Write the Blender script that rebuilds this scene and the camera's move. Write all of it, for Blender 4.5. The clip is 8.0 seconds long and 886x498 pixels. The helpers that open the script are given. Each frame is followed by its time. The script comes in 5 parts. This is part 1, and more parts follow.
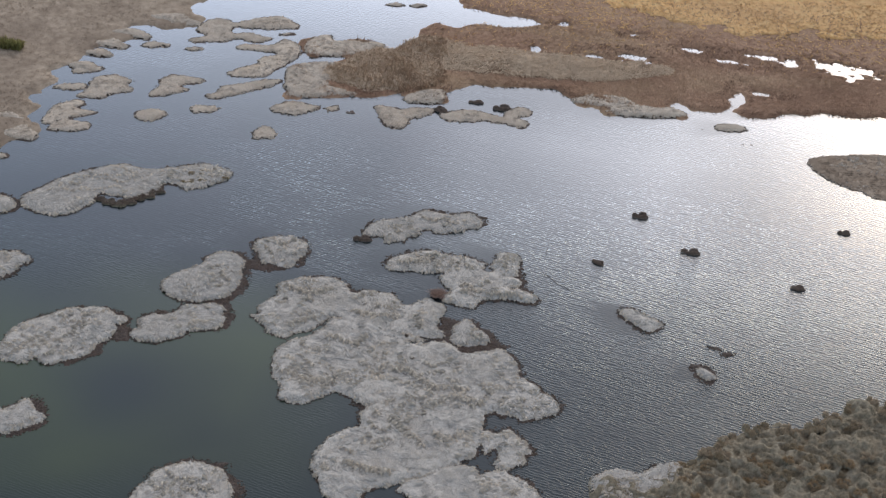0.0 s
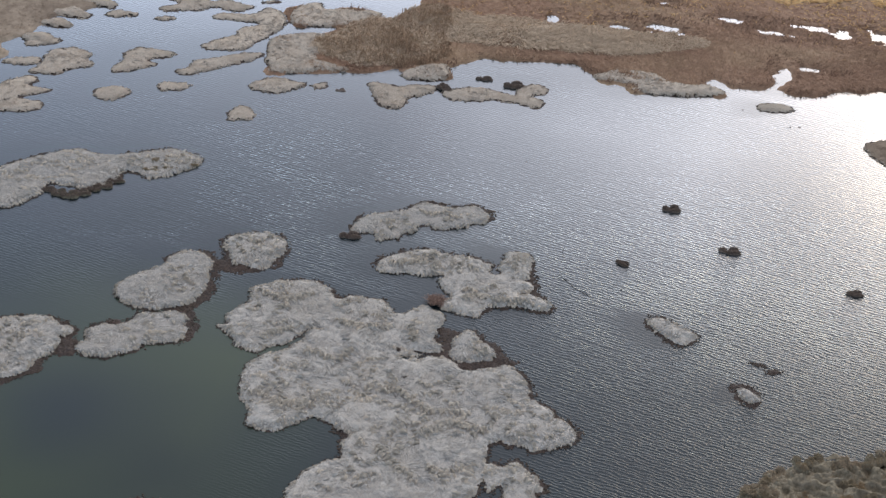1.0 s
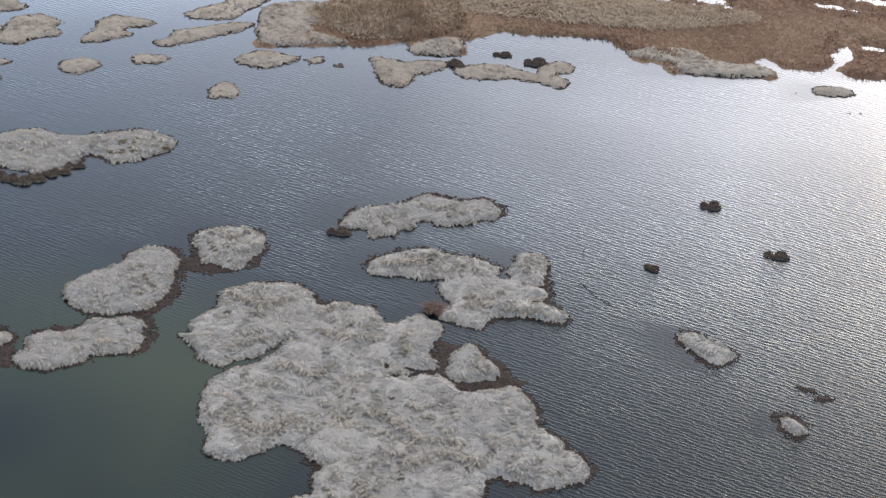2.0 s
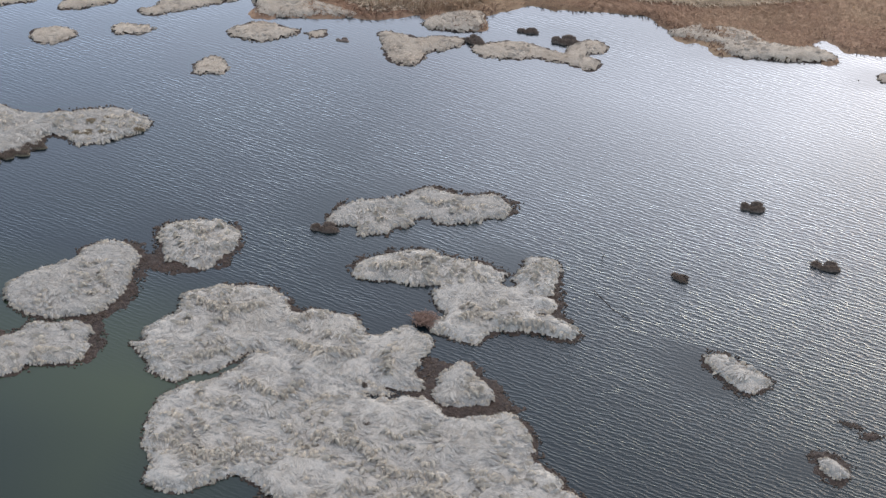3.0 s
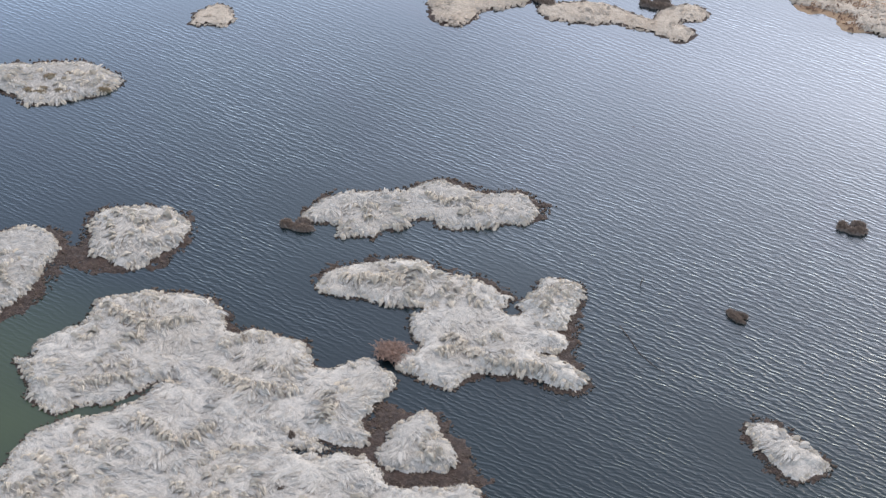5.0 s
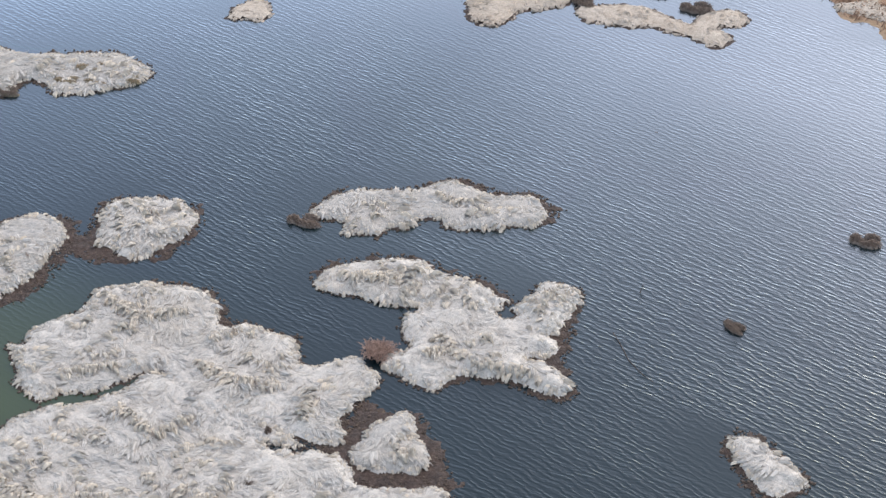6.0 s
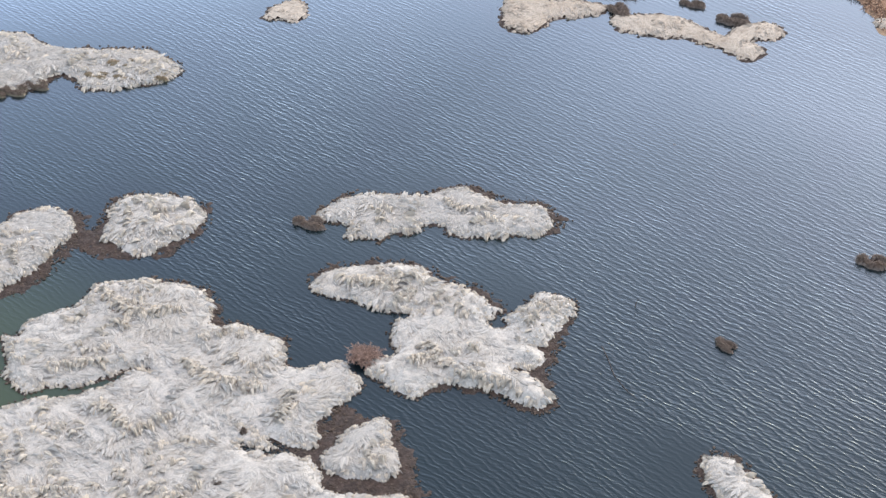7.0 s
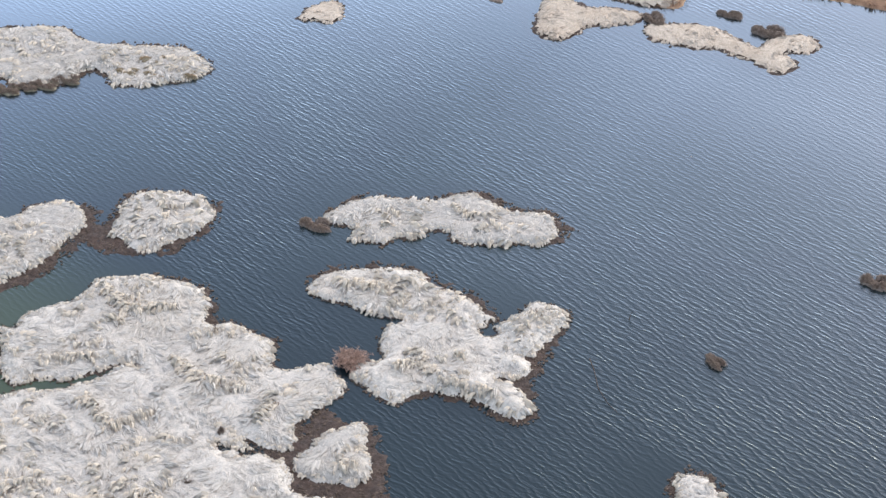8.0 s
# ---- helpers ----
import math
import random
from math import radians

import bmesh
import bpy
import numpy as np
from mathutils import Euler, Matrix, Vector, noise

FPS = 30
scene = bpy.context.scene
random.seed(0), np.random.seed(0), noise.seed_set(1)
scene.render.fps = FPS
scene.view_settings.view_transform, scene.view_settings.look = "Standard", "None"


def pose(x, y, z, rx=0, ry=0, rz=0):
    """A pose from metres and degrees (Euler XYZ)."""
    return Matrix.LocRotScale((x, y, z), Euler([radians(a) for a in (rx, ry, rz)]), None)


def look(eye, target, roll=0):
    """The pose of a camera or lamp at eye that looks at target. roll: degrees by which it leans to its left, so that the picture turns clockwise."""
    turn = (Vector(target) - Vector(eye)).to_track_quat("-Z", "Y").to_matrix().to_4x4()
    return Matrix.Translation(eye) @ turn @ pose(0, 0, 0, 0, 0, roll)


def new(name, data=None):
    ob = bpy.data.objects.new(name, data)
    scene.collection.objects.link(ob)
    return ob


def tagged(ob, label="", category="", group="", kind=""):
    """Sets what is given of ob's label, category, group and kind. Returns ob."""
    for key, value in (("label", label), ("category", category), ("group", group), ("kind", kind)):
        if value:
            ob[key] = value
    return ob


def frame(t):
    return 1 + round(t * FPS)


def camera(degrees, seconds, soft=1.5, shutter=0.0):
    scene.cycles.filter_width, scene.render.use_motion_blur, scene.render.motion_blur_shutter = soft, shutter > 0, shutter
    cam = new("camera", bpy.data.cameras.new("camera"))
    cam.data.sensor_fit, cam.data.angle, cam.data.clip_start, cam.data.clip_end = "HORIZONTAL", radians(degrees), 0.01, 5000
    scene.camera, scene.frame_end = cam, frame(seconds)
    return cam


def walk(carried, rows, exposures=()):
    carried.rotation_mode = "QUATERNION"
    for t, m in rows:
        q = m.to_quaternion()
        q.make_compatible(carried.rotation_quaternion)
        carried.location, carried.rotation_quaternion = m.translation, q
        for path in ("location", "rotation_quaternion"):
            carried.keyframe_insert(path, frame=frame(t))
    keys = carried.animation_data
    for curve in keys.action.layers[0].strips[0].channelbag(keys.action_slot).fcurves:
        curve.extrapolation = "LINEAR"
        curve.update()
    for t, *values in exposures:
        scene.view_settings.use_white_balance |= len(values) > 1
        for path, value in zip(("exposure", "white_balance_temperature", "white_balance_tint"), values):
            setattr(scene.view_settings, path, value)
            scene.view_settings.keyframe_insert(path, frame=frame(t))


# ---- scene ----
# ---------------------------------------------------------------- camera and its path
cam = camera(22, 8.0, 1.4)
PATH = [
    (0, (22.295, -43.619, 83.011), (19.177, -27.336, 71.823), 3.33),
    (0.5, (21.276, -34.814, 77.560), (18.062, -18.589, 66.315), 3.07),
    (1, (20.661, -26.415, 72.449), (17.309, -10.264, 61.140), 2.89),
    (1.5, (20.466, -18.705, 67.759), (16.891, -2.645, 56.387), 2.73),
    (3, (22.249, 1.054, 56.414), (17.503, 16.658, 44.840), 1.93),
    (3.5, (23.113, 7.182, 53.064), (17.843, 22.559, 41.412), 1.50),
    (4, (24.028, 13.285, 49.780), (18.146, 28.375, 38.046), 0.89),
    (4.5, (25.010, 18.909, 46.830), (18.462, 33.657, 35.013), 0.17),
    (6, (32.216, 25.824, 44.968), (23.472, 39.419, 33.190), -2.40),
    (6.5, (34.644, 27.650, 44.803), (25.227, 40.821, 33.061), -3.11),
    (7, (36.979, 29.525, 44.600), (26.912, 42.246, 32.903), -3.78),
    (7.5, (39.187, 31.510, 44.325), (28.492, 43.759, 32.680), -4.44),
    (8, (41.282, 33.546, 44.017), (29.983, 45.306, 32.440), -5.15),
]
EXPOSURES = [(0.0, 1.17, 6950, 12), (1.5, 1.27, 7000, 12), (3.5, 1.64, 7050, 12), (4.5, 1.84, 7000, 13), (6.5, 2.17, 7020, 13), (8.0, 2.28, 7050, 13)]
walk(cam, [(t, look(eye, target, roll)) for t, eye, target, roll in PATH], EXPOSURES)

# ---------------------------------------------------------------- sky and sun
SUN_ELEVATION, SUN_AZIMUTH = radians(31), radians(7)      # azimuth from +y towards +x
world = bpy.data.worlds.new("hazy_evening_sky")
scene.world = world
world.use_nodes = True
wn, wl = world.node_tree.nodes, world.node_tree.links
wn.clear()
sky = wn.new("ShaderNodeTexSky")
sky.sky_type = "NISHITA"
sky.sun_disc = False
sky.sun_elevation = SUN_ELEVATION
sky.sun_rotation = SUN_AZIMUTH
sky.air_density, sky.dust_density, sky.ozone_density = 1.0, 0.5, 3.0
background = wn.new("ShaderNodeBackground")
background.inputs["Strength"].default_value = 0.065
wl.new(sky.outputs["Color"], background.inputs["Color"])
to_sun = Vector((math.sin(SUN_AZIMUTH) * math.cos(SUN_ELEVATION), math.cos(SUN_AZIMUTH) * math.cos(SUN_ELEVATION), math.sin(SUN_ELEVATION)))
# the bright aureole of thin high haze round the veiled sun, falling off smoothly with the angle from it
place = wn.new("ShaderNodeTexCoord")


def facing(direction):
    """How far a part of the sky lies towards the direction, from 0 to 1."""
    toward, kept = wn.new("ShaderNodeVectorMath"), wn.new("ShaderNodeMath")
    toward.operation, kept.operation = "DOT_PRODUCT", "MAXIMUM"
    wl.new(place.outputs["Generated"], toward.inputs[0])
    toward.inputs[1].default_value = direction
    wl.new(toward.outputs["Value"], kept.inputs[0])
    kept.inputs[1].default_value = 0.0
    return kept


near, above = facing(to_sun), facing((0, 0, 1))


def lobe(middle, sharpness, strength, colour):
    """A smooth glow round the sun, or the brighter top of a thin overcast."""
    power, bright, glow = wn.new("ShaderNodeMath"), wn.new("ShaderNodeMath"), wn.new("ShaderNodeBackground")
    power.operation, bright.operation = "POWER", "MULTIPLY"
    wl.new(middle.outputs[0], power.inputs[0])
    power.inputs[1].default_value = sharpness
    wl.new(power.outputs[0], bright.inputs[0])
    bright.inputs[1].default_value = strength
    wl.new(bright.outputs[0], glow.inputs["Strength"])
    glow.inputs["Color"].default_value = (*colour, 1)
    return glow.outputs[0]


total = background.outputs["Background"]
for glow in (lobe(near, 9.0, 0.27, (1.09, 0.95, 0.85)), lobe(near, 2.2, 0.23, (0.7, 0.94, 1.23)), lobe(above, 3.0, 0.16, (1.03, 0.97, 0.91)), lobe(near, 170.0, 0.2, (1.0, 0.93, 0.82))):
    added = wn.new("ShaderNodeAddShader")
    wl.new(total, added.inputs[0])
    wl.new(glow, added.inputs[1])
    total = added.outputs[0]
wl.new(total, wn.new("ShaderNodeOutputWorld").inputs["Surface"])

sun = new("sun", bpy.data.lights.new("sun", "SUN"))
sun.data.energy, sun.data.angle, sun.data.color = 0.14, radians(10), (1.0, 0.87, 0.7)
sun.matrix_world = Matrix.Translation((60, 220, 140)) @ to_sun.to_track_quat("Z", "Y").to_matrix().to_4x4()


# ---------------------------------------------------------------- materials
def material(name):
    m = bpy.data.materials.new(name)
    m.use_nodes = True
    n, l = m.node_tree.nodes, m.node_tree.links
    n.clear()
    out, bsdf = n.new("ShaderNodeOutputMaterial"), n.new("ShaderNodeBsdfPrincipled")
    l.new(bsdf.outputs[0], out.inputs["Surface"])
    return m, n, l, bsdf, out


def noise_node(n, l, scale, detail=4.0, rough=0.55, stretch=(1, 1, 1), turn=0.0):
    geo, mp, tex = n.new("ShaderNodeNewGeometry"), n.new("ShaderNodeMapping"), n.new("ShaderNodeTexNoise")
    mp.vector_type = "TEXTURE"
    mp.inputs["Scale"].default_value = [1 / k for k in stretch]
    mp.inputs["Rotation"].default_value = (0, 0, turn)
    l.new(geo.outputs["Position"], mp.inputs["Vector"])
    l.new(mp.outputs[0], tex.inputs["Vector"])
    tex.inputs["Scale"].default_value, tex.inputs["Detail"].default_value, tex.inputs["Roughness"].default_value = scale, detail, rough
    return tex.outputs["Fac"]


def ramp(n, l, fac, stops):
    r = n.new("ShaderNodeValToRGB")
    while len(r.color_ramp.elements) < len(stops):
        r.color_ramp.elements.new(0.5)
    for e, (p, c) in zip(r.color_ramp.elements, stops):
        e.position, e.color = p, (*c, 1) if len(c) == 3 else c
    l.new(fac, r.inputs["Fac"])
    return r.outputs["Color"]


def mixed(n, l, kind, fac, a, b):
    m = n.new("ShaderNodeMix")
    m.data_type, m.blend_type = "RGBA", kind
    for sock, v in ((m.inputs[0], fac), (m.inputs[6], a), (m.inputs[7], b)):
        if isinstance(v, (int, float)):
            sock.default_value = v
        elif isinstance(v, tuple):
            sock.default_value = (*v, 1)
        else:
            l.new(v, sock)
    return m.outputs[2]


def vegetation(name, dark, mid, light, patch, patch_amount=0.5, big=0.35, fine=9.0, rough=0.85, bump=0.5, island=True, through_light=0.3, spread=1.0, skyward=1.5, warm=(1.05, 0.965, 0.88), streak=1.0):
    """Dry plant matter: three tones by grain, a patch colour by large stains, each blade a little its own tone."""
    m, n, l, b, out = material(name)
    dark, mid, light, patch = [tuple(min(0.93, c * k) for c, k in zip(tone, warm)) for tone in (dark, mid, light, patch)]
    grain = ramp(n, l, noise_node(n, l, fine, 5, 0.65), [(0.3, dark), (0.5, mid), (0.7, light)])
    stain = ramp(n, l, noise_node(n, l, big, 5, 0.65, (streak, 1, 1)), [(0.46, (0, 0, 0)), (0.66, (patch_amount,) * 3)])
    colour = mixed(n, l, "MIX", stain, grain, patch)
    if island:
        geo = n.new("ShaderNodeNewGeometry")
        own = ramp(n, l, geo.outputs["Random Per Island"], [(p, tuple(1 + spread * (k - 1) for k in c)) for p, c in ((0.0, (0.6, 0.58, 0.56)), (0.16, (0.84, 0.82, 0.8)), (0.6, (0.98, 0.97, 0.96)), (1.0, (1.15, 1.13, 1.1)))])
        colour = mixed(n, l, "MULTIPLY", 1.0, colour, own)
    l.new(colour, b.inputs["Base Color"])
    b.inputs["Roughness"].default_value = rough
    b.inputs["Specular IOR Level"].default_value = 0.15
    if not bump:
        geo2, up, unit = n.new("ShaderNodeNewGeometry"), n.new("ShaderNodeVectorMath"), n.new("ShaderNodeVectorMath")
        up.operation, unit.operation = "MULTIPLY_ADD", "NORMALIZE"
        up.inputs[1].default_value, up.inputs[2].default_value = (0.8, 0.8, 0.8), (0, 0, skyward)
        l.new(geo2.outputs["Normal"], up.inputs[0])
        l.new(up.outputs[0], unit.inputs[0])
        l.new(unit.outputs[0], b.inputs["Normal"])
        thin, both = n.new("ShaderNodeBsdfTranslucent"), n.new("ShaderNodeMixShader")
        l.new(colour, thin.inputs["Color"])
        both.inputs[0].default_value = through_light
        l.new(b.outputs[0], both.inputs[1])
        l.new(thin.outputs[0], both.inputs[2])
        l.new(both.outputs[0], out.inputs["Surface"])
    else:
        bp = n.new("ShaderNodeBump")
        bp.inputs["Strength"].default_value, bp.inputs["Distance"].default_value = bump, 0.06
        l.new(noise_node(n, l, fine * 1.5, 6, 0.7), bp.inputs["Height"])
        l.new(bp.outputs[0], b.inputs["Normal"])
    return m


M_MAT = vegetation("flattened_pale_sedge", (0.386, 0.359, 0.322), (0.534, 0.497, 0.446), (0.626, 0.58, 0.524), (0.506, 0.451, 0.386), 0.35, warm=(1.06, 1.005, 0.935))
M_BLADE = vegetation("bleached_sedge_locks", (0.534, 0.501, 0.451), (0.635, 0.593, 0.534), (0.718, 0.672, 0.603), (0.662, 0.598, 0.506), 0.35, bump=0, spread=0.4, through_light=0.12, skyward=0.6, warm=(1.06, 1.005, 0.935))
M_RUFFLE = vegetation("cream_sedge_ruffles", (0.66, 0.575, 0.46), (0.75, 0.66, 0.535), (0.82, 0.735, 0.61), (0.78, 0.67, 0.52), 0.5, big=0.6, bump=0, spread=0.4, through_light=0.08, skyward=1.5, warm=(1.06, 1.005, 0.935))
M_MAT_FAR = vegetation("weathered_sedge", (0.42, 0.36, 0.29), (0.58, 0.51, 0.42), (0.68, 0.6, 0.5), (0.47, 0.38, 0.29), 0.5, big=0.8)
M_BLADE_FAR = vegetation("weathered_sedge_locks", (0.5, 0.43, 0.35), (0.62, 0.545, 0.45), (0.72, 0.64, 0.54), (0.52, 0.42, 0.32), 0.5, big=0.8, bump=0, spread=0.5, through_light=0.1)
M_MUD = vegetation("wet_brown_peat", (0.03, 0.021, 0.016), (0.07, 0.05, 0.04), (0.13, 0.095, 0.077), (0.1, 0.064, 0.047), 0.6, big=0.8, fine=6, rough=0.6, bump=0.9, island=False)
M_CLOD = vegetation("dark_peat_clods", (0.045, 0.034, 0.027), (0.1, 0.076, 0.06), (0.19, 0.15, 0.118), (0.13, 0.09, 0.062), 0.5, fine=14, rough=0.7, bump=0.6)
M_CUSHION = vegetation("brown_peat_cushion", (0.111, 0.086, 0.072), (0.221, 0.178, 0.151), (0.364, 0.299, 0.254), (0.26, 0.195, 0.156), 0.5, big=1.5, fine=9, bump=0.9, island=False)
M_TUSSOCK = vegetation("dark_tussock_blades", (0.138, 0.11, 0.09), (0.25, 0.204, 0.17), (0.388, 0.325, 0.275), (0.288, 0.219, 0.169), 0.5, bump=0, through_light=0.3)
M_RUSSET = vegetation("russet_twigs", (0.26, 0.17, 0.135), (0.45, 0.315, 0.255), (0.6, 0.45, 0.38), (0.42, 0.27, 0.2), 0.5, bump=0)
M_MARSH = vegetation("brown_marsh_floor", (0.251, 0.149, 0.099), (0.4, 0.251, 0.167), (0.493, 0.33, 0.223), (0.456, 0.326, 0.209), 0.7, big=0.16, fine=2.5, bump=0.8, island=False, streak=0.4)
M_MARSH_BLADE = vegetation("brown_marsh_stems", (0.353, 0.219, 0.147), (0.465, 0.298, 0.2), (0.558, 0.381, 0.26), (0.53, 0.381, 0.246), 0.7, big=0.16, bump=0, through_light=0.12, spread=0.35, skyward=2.5, streak=0.4)
M_FRINGE = vegetation("dark_russet_sedge", (0.17, 0.105, 0.075), (0.27, 0.17, 0.12), (0.37, 0.245, 0.175), (0.31, 0.2, 0.135), 0.6, big=0.4, bump=0, through_light=0.15, spread=0.5, skyward=2.0)
M_REED = vegetation("tan_reed_stems", (0.62, 0.49, 0.35), (0.76, 0.61, 0.445), (0.87, 0.72, 0.54), (0.68, 0.51, 0.35), 0.5, big=0.3, bump=0, through_light=0.12, spread=0.35, skyward=3.0, streak=0.5)
M_RUSSET_REED = vegetation("russet_reed_stems", (0.36, 0.235, 0.15), (0.5, 0.34, 0.225), (0.62, 0.45, 0.31), (0.56, 0.42, 0.28), 0.5, big=0.5, bump=0, through_light=0.2, spread=0.5, skyward=2.5)
# dry meadow grass; the sun's haze glow is painted into its bright gold
M_SUNGLOW = vegetation("sunglow_meadow_grass", (0.74, 0.42, 0.17), (0.9, 0.56, 0.25), (0.93, 0.64, 0.31), (0.56, 0.34, 0.18), 0.9, big=0.13, fine=2.0, island=False, streak=0.3)
M_SUNGLOW_BLADE = vegetation("sunglow_meadow_stems", (0.76, 0.45, 0.19), (0.9, 0.58, 0.27), (0.93, 0.65, 0.33), (0.6, 0.38, 0.2), 0.9, big=0.13, bump=0, spread=0.3, skyward=2.5, streak=0.3, through_light=0.1)
M_BANK = vegetation("pale_brown_bank", (0.28, 0.215, 0.155), (0.42, 0.335, 0.25), (0.53, 0.43, 0.33), (0.2, 0.15, 0.11), 0.9, big=0.09, fine=1.6, bump=0.6, island=False)
M_BANK_BLADE = vegetation("pale_brown_bank_grass", (0.32, 0.25, 0.18), (0.44, 0.35, 0.265), (0.54, 0.44, 0.34), (0.23, 0.175, 0.125), 0.9, big=0.09, bump=0, spread=0.6, through_light=0.12)
M_SCRUB = vegetation("olive_brown_scrub", (0.176, 0.145, 0.097), (0.326, 0.273, 0.194), (0.475, 0.405, 0.299), (0.264, 0.185, 0.106), 0.8, big=0.9, bump=0, through_light=0.15)
M_SCRUB_FLOOR = vegetation("olive_brown_ground", (0.14, 0.118, 0.08), (0.28, 0.24, 0.168), (0.4, 0.345, 0.25), (0.42, 0.37, 0.28), 0.6, big=0.7, fine=5, bump=1.0, island=False)
M_OLIVE = vegetation("olive_hummock_blades", (0.19, 0.152, 0.094), (0.33, 0.268, 0.172), (0.46, 0.385, 0.26), (0.38, 0.26, 0.145), 0.6, big=1.2, bump=0, spread=0.7, through_light=0.15)
M_TAN_HUMMOCK = vegetation("tan_hummock_blades", (0.3, 0.23, 0.15), (0.47, 0.375, 0.26), (0.6, 0.5, 0.37), (0.5, 0.36, 0.22), 0.5, big=1.2, bump=0, spread=0.7, through_light=0.15)
M_RUST_HUMMOCK = vegetation("rusty_hummock_blades", (0.24, 0.165, 0.09), (0.38, 0.27, 0.155), (0.5, 0.375, 0.23), (0.42, 0.28, 0.15), 0.5, big=1.2, bump=0, spread=0.7, through_light=0.15)
M_GREEN = vegetation("green_reed_blades", (0.26, 0.26, 0.09), (0.4, 0.39, 0.15), (0.5, 0.47, 0.22), (0.38, 0.29, 0.12), 0.5, bump=0)
M_GROUND = vegetation("distant_dry_ground", (0.12, 0.09, 0.06), (0.2, 0.15, 0.1), (0.28, 0.21, 0.14), (0.16, 0.12, 0.07), 0.6, big=0.02, fine=0.6, island=False)


def water_material():
    """Shallow murky water: dark green body colour, and gloss that grows towards flat angles over wind ripples."""
    m, n, l, b, out = material("murky_shallow_water")
    body = ramp(n, l, noise_node(n, l, 0.06, 3), [(0.35, (0.009, 0.017, 0.019)), (0.55, (0.012, 0.022, 0.023)), (0.72, (0.015, 0.027, 0.024))])
    algae = n.new("ShaderNodeAttribute")
    algae.attribute_name = "algae"
    l.new(mixed(n, l, "MIX", algae.outputs["Fac"], body, (0.062, 0.078, 0.029)), b.inputs["Base Color"])
    b.inputs["Roughness"].default_value = 0.5
    b.inputs["Specular IOR Level"].default_value = 0.0
    # ripples: two crossing sets of short wind waves and a little chop, calm in patches and in the lee
    def plus(a, weight, b):
        add = n.new("ShaderNodeMath")
        add.operation = "MULTIPLY_ADD"
        l.new(a, add.inputs[0])
        add.inputs[1].default_value = weight
        if isinstance(b, float):
            add.inputs[2].default_value = b
        else:
            l.new(b, add.inputs[2])
        return add.outputs[0]

    def swell(length, stretch, turn, bend):
        """A train of wavelets with bent, broken crests, sharpened at the top."""
        geo, mp, train = n.new("ShaderNodeNewGeometry"), n.new("ShaderNodeMapping"), n.new("ShaderNodeTexWave")
        mp.vector_type = "TEXTURE"
        mp.inputs["Scale"].default_value = (1 / stretch, 1, 1)
        mp.inputs["Rotation"].default_value = (0, 0, turn)
        l.new(geo.outputs["Position"], mp.inputs["Vector"])
        l.new(mp.outputs[0], train.inputs["Vector"])
        train.bands_direction = "Y"
        train.inputs["Scale"].default_value = 0.314 / length
        train.inputs["Distortion"].default_value = bend
        train.inputs["Detail"].default_value = 2.0
        train.inputs["Detail Scale"].default_value = 1.6
        train.inputs["Detail Roughness"].default_value = 0.6
        sharp = n.new("ShaderNodeMath")
        sharp.operation = "POWER"
        l.new(train.outputs["Fac"], sharp.inputs[0])
        sharp.inputs[1].default_value = 1.5
        return sharp.outputs[0]

    crests = swell(0.215, 0.5, radians(-12), 7.0)
    crossing = swell(0.15, 0.5, radians(7), 8.0)
    chop = noise_node(n, l, 15.0, 2, 0.6, (0.4, 1, 1), radians(-8))
    height = plus(crests, 0.8, plus(crossing, 0.35, plus(chop, 0.7, 0.0)))
    gust = ramp(n, l, noise_node(n, l, 0.22, 4, 0.65, (1, 1.6, 1)), [(0.3, (0.65,) * 3), (0.62, (1,) * 3)])
    open_water = n.new("ShaderNodeAttribute")
    open_water.attribute_name = "open_water"
    calm = n.new("ShaderNodeMath")
    calm.operation = "MULTIPLY"
    l.new(gust, calm.inputs[0])
    l.new(open_water.outputs["Fac"], calm.inputs[1])
    bp = n.new("ShaderNodeBump")
    bp.inputs["Distance"].default_value = 0.0185
    l.new(calm.outputs[0], bp.inputs["Strength"])
    l.new(height, bp.inputs["Height"])
    gloss = n.new("ShaderNodeBsdfAnisotropic")
    l.new(plus(calm.outputs[0], 0.04, 0.2), gloss.inputs["Roughness"])
    gloss.inputs["Color"].default_value = (1, 1, 1, 1)
    l.new(bp.outputs[0], gloss.inputs["Normal"])
    lw = n.new("ShaderNodeLayerWeight")
    lw.inputs["Blend"].default_value = 0.5
    soft = n.new("ShaderNodeBump")
    soft.inputs["Distance"].default_value = 0.0079
    l.new(calm.outputs[0], soft.inputs["Strength"])
    l.new(height, soft.inputs["Height"])
    l.new(soft.outputs[0], lw.inputs["Normal"])
    amount = ramp(n, l, lw.outputs["Facing"], [(0.3, (0.025,) * 3), (0.36, (0.035,) * 3), (0.4, (0.05,) * 3), (0.44, (0.08,) * 3), (0.48, (0.15,) * 3), (0.51, (0.25,) * 3), (0.54, (0.5,) * 3), (0.7, (0.8,) * 3)])
    # glare painted into the gloss: a gain by place lifts the reflection there
    glare_gain, more, mix = n.new("ShaderNodeAttribute"), n.new("ShaderNodeMath"), n.new("ShaderNodeMixShader")
    glare_gain.attribute_name = "glare_gain"
    more.operation, more.use_clamp = "MULTIPLY", True
    l.new(amount, more.inputs[0])
    l.new(plus(glare_gain.outputs["Fac"], 0.48, 1.0), more.inputs[1])
    l.new(more.outputs[0], mix.inputs[0])
    l.new(b.outputs[0], mix.inputs[1])
    l.new(gloss.outputs[0], mix.inputs[2])
    l.new(mix.outputs[0], out.inputs["Surface"])
    return m


M_WATER = water_material()


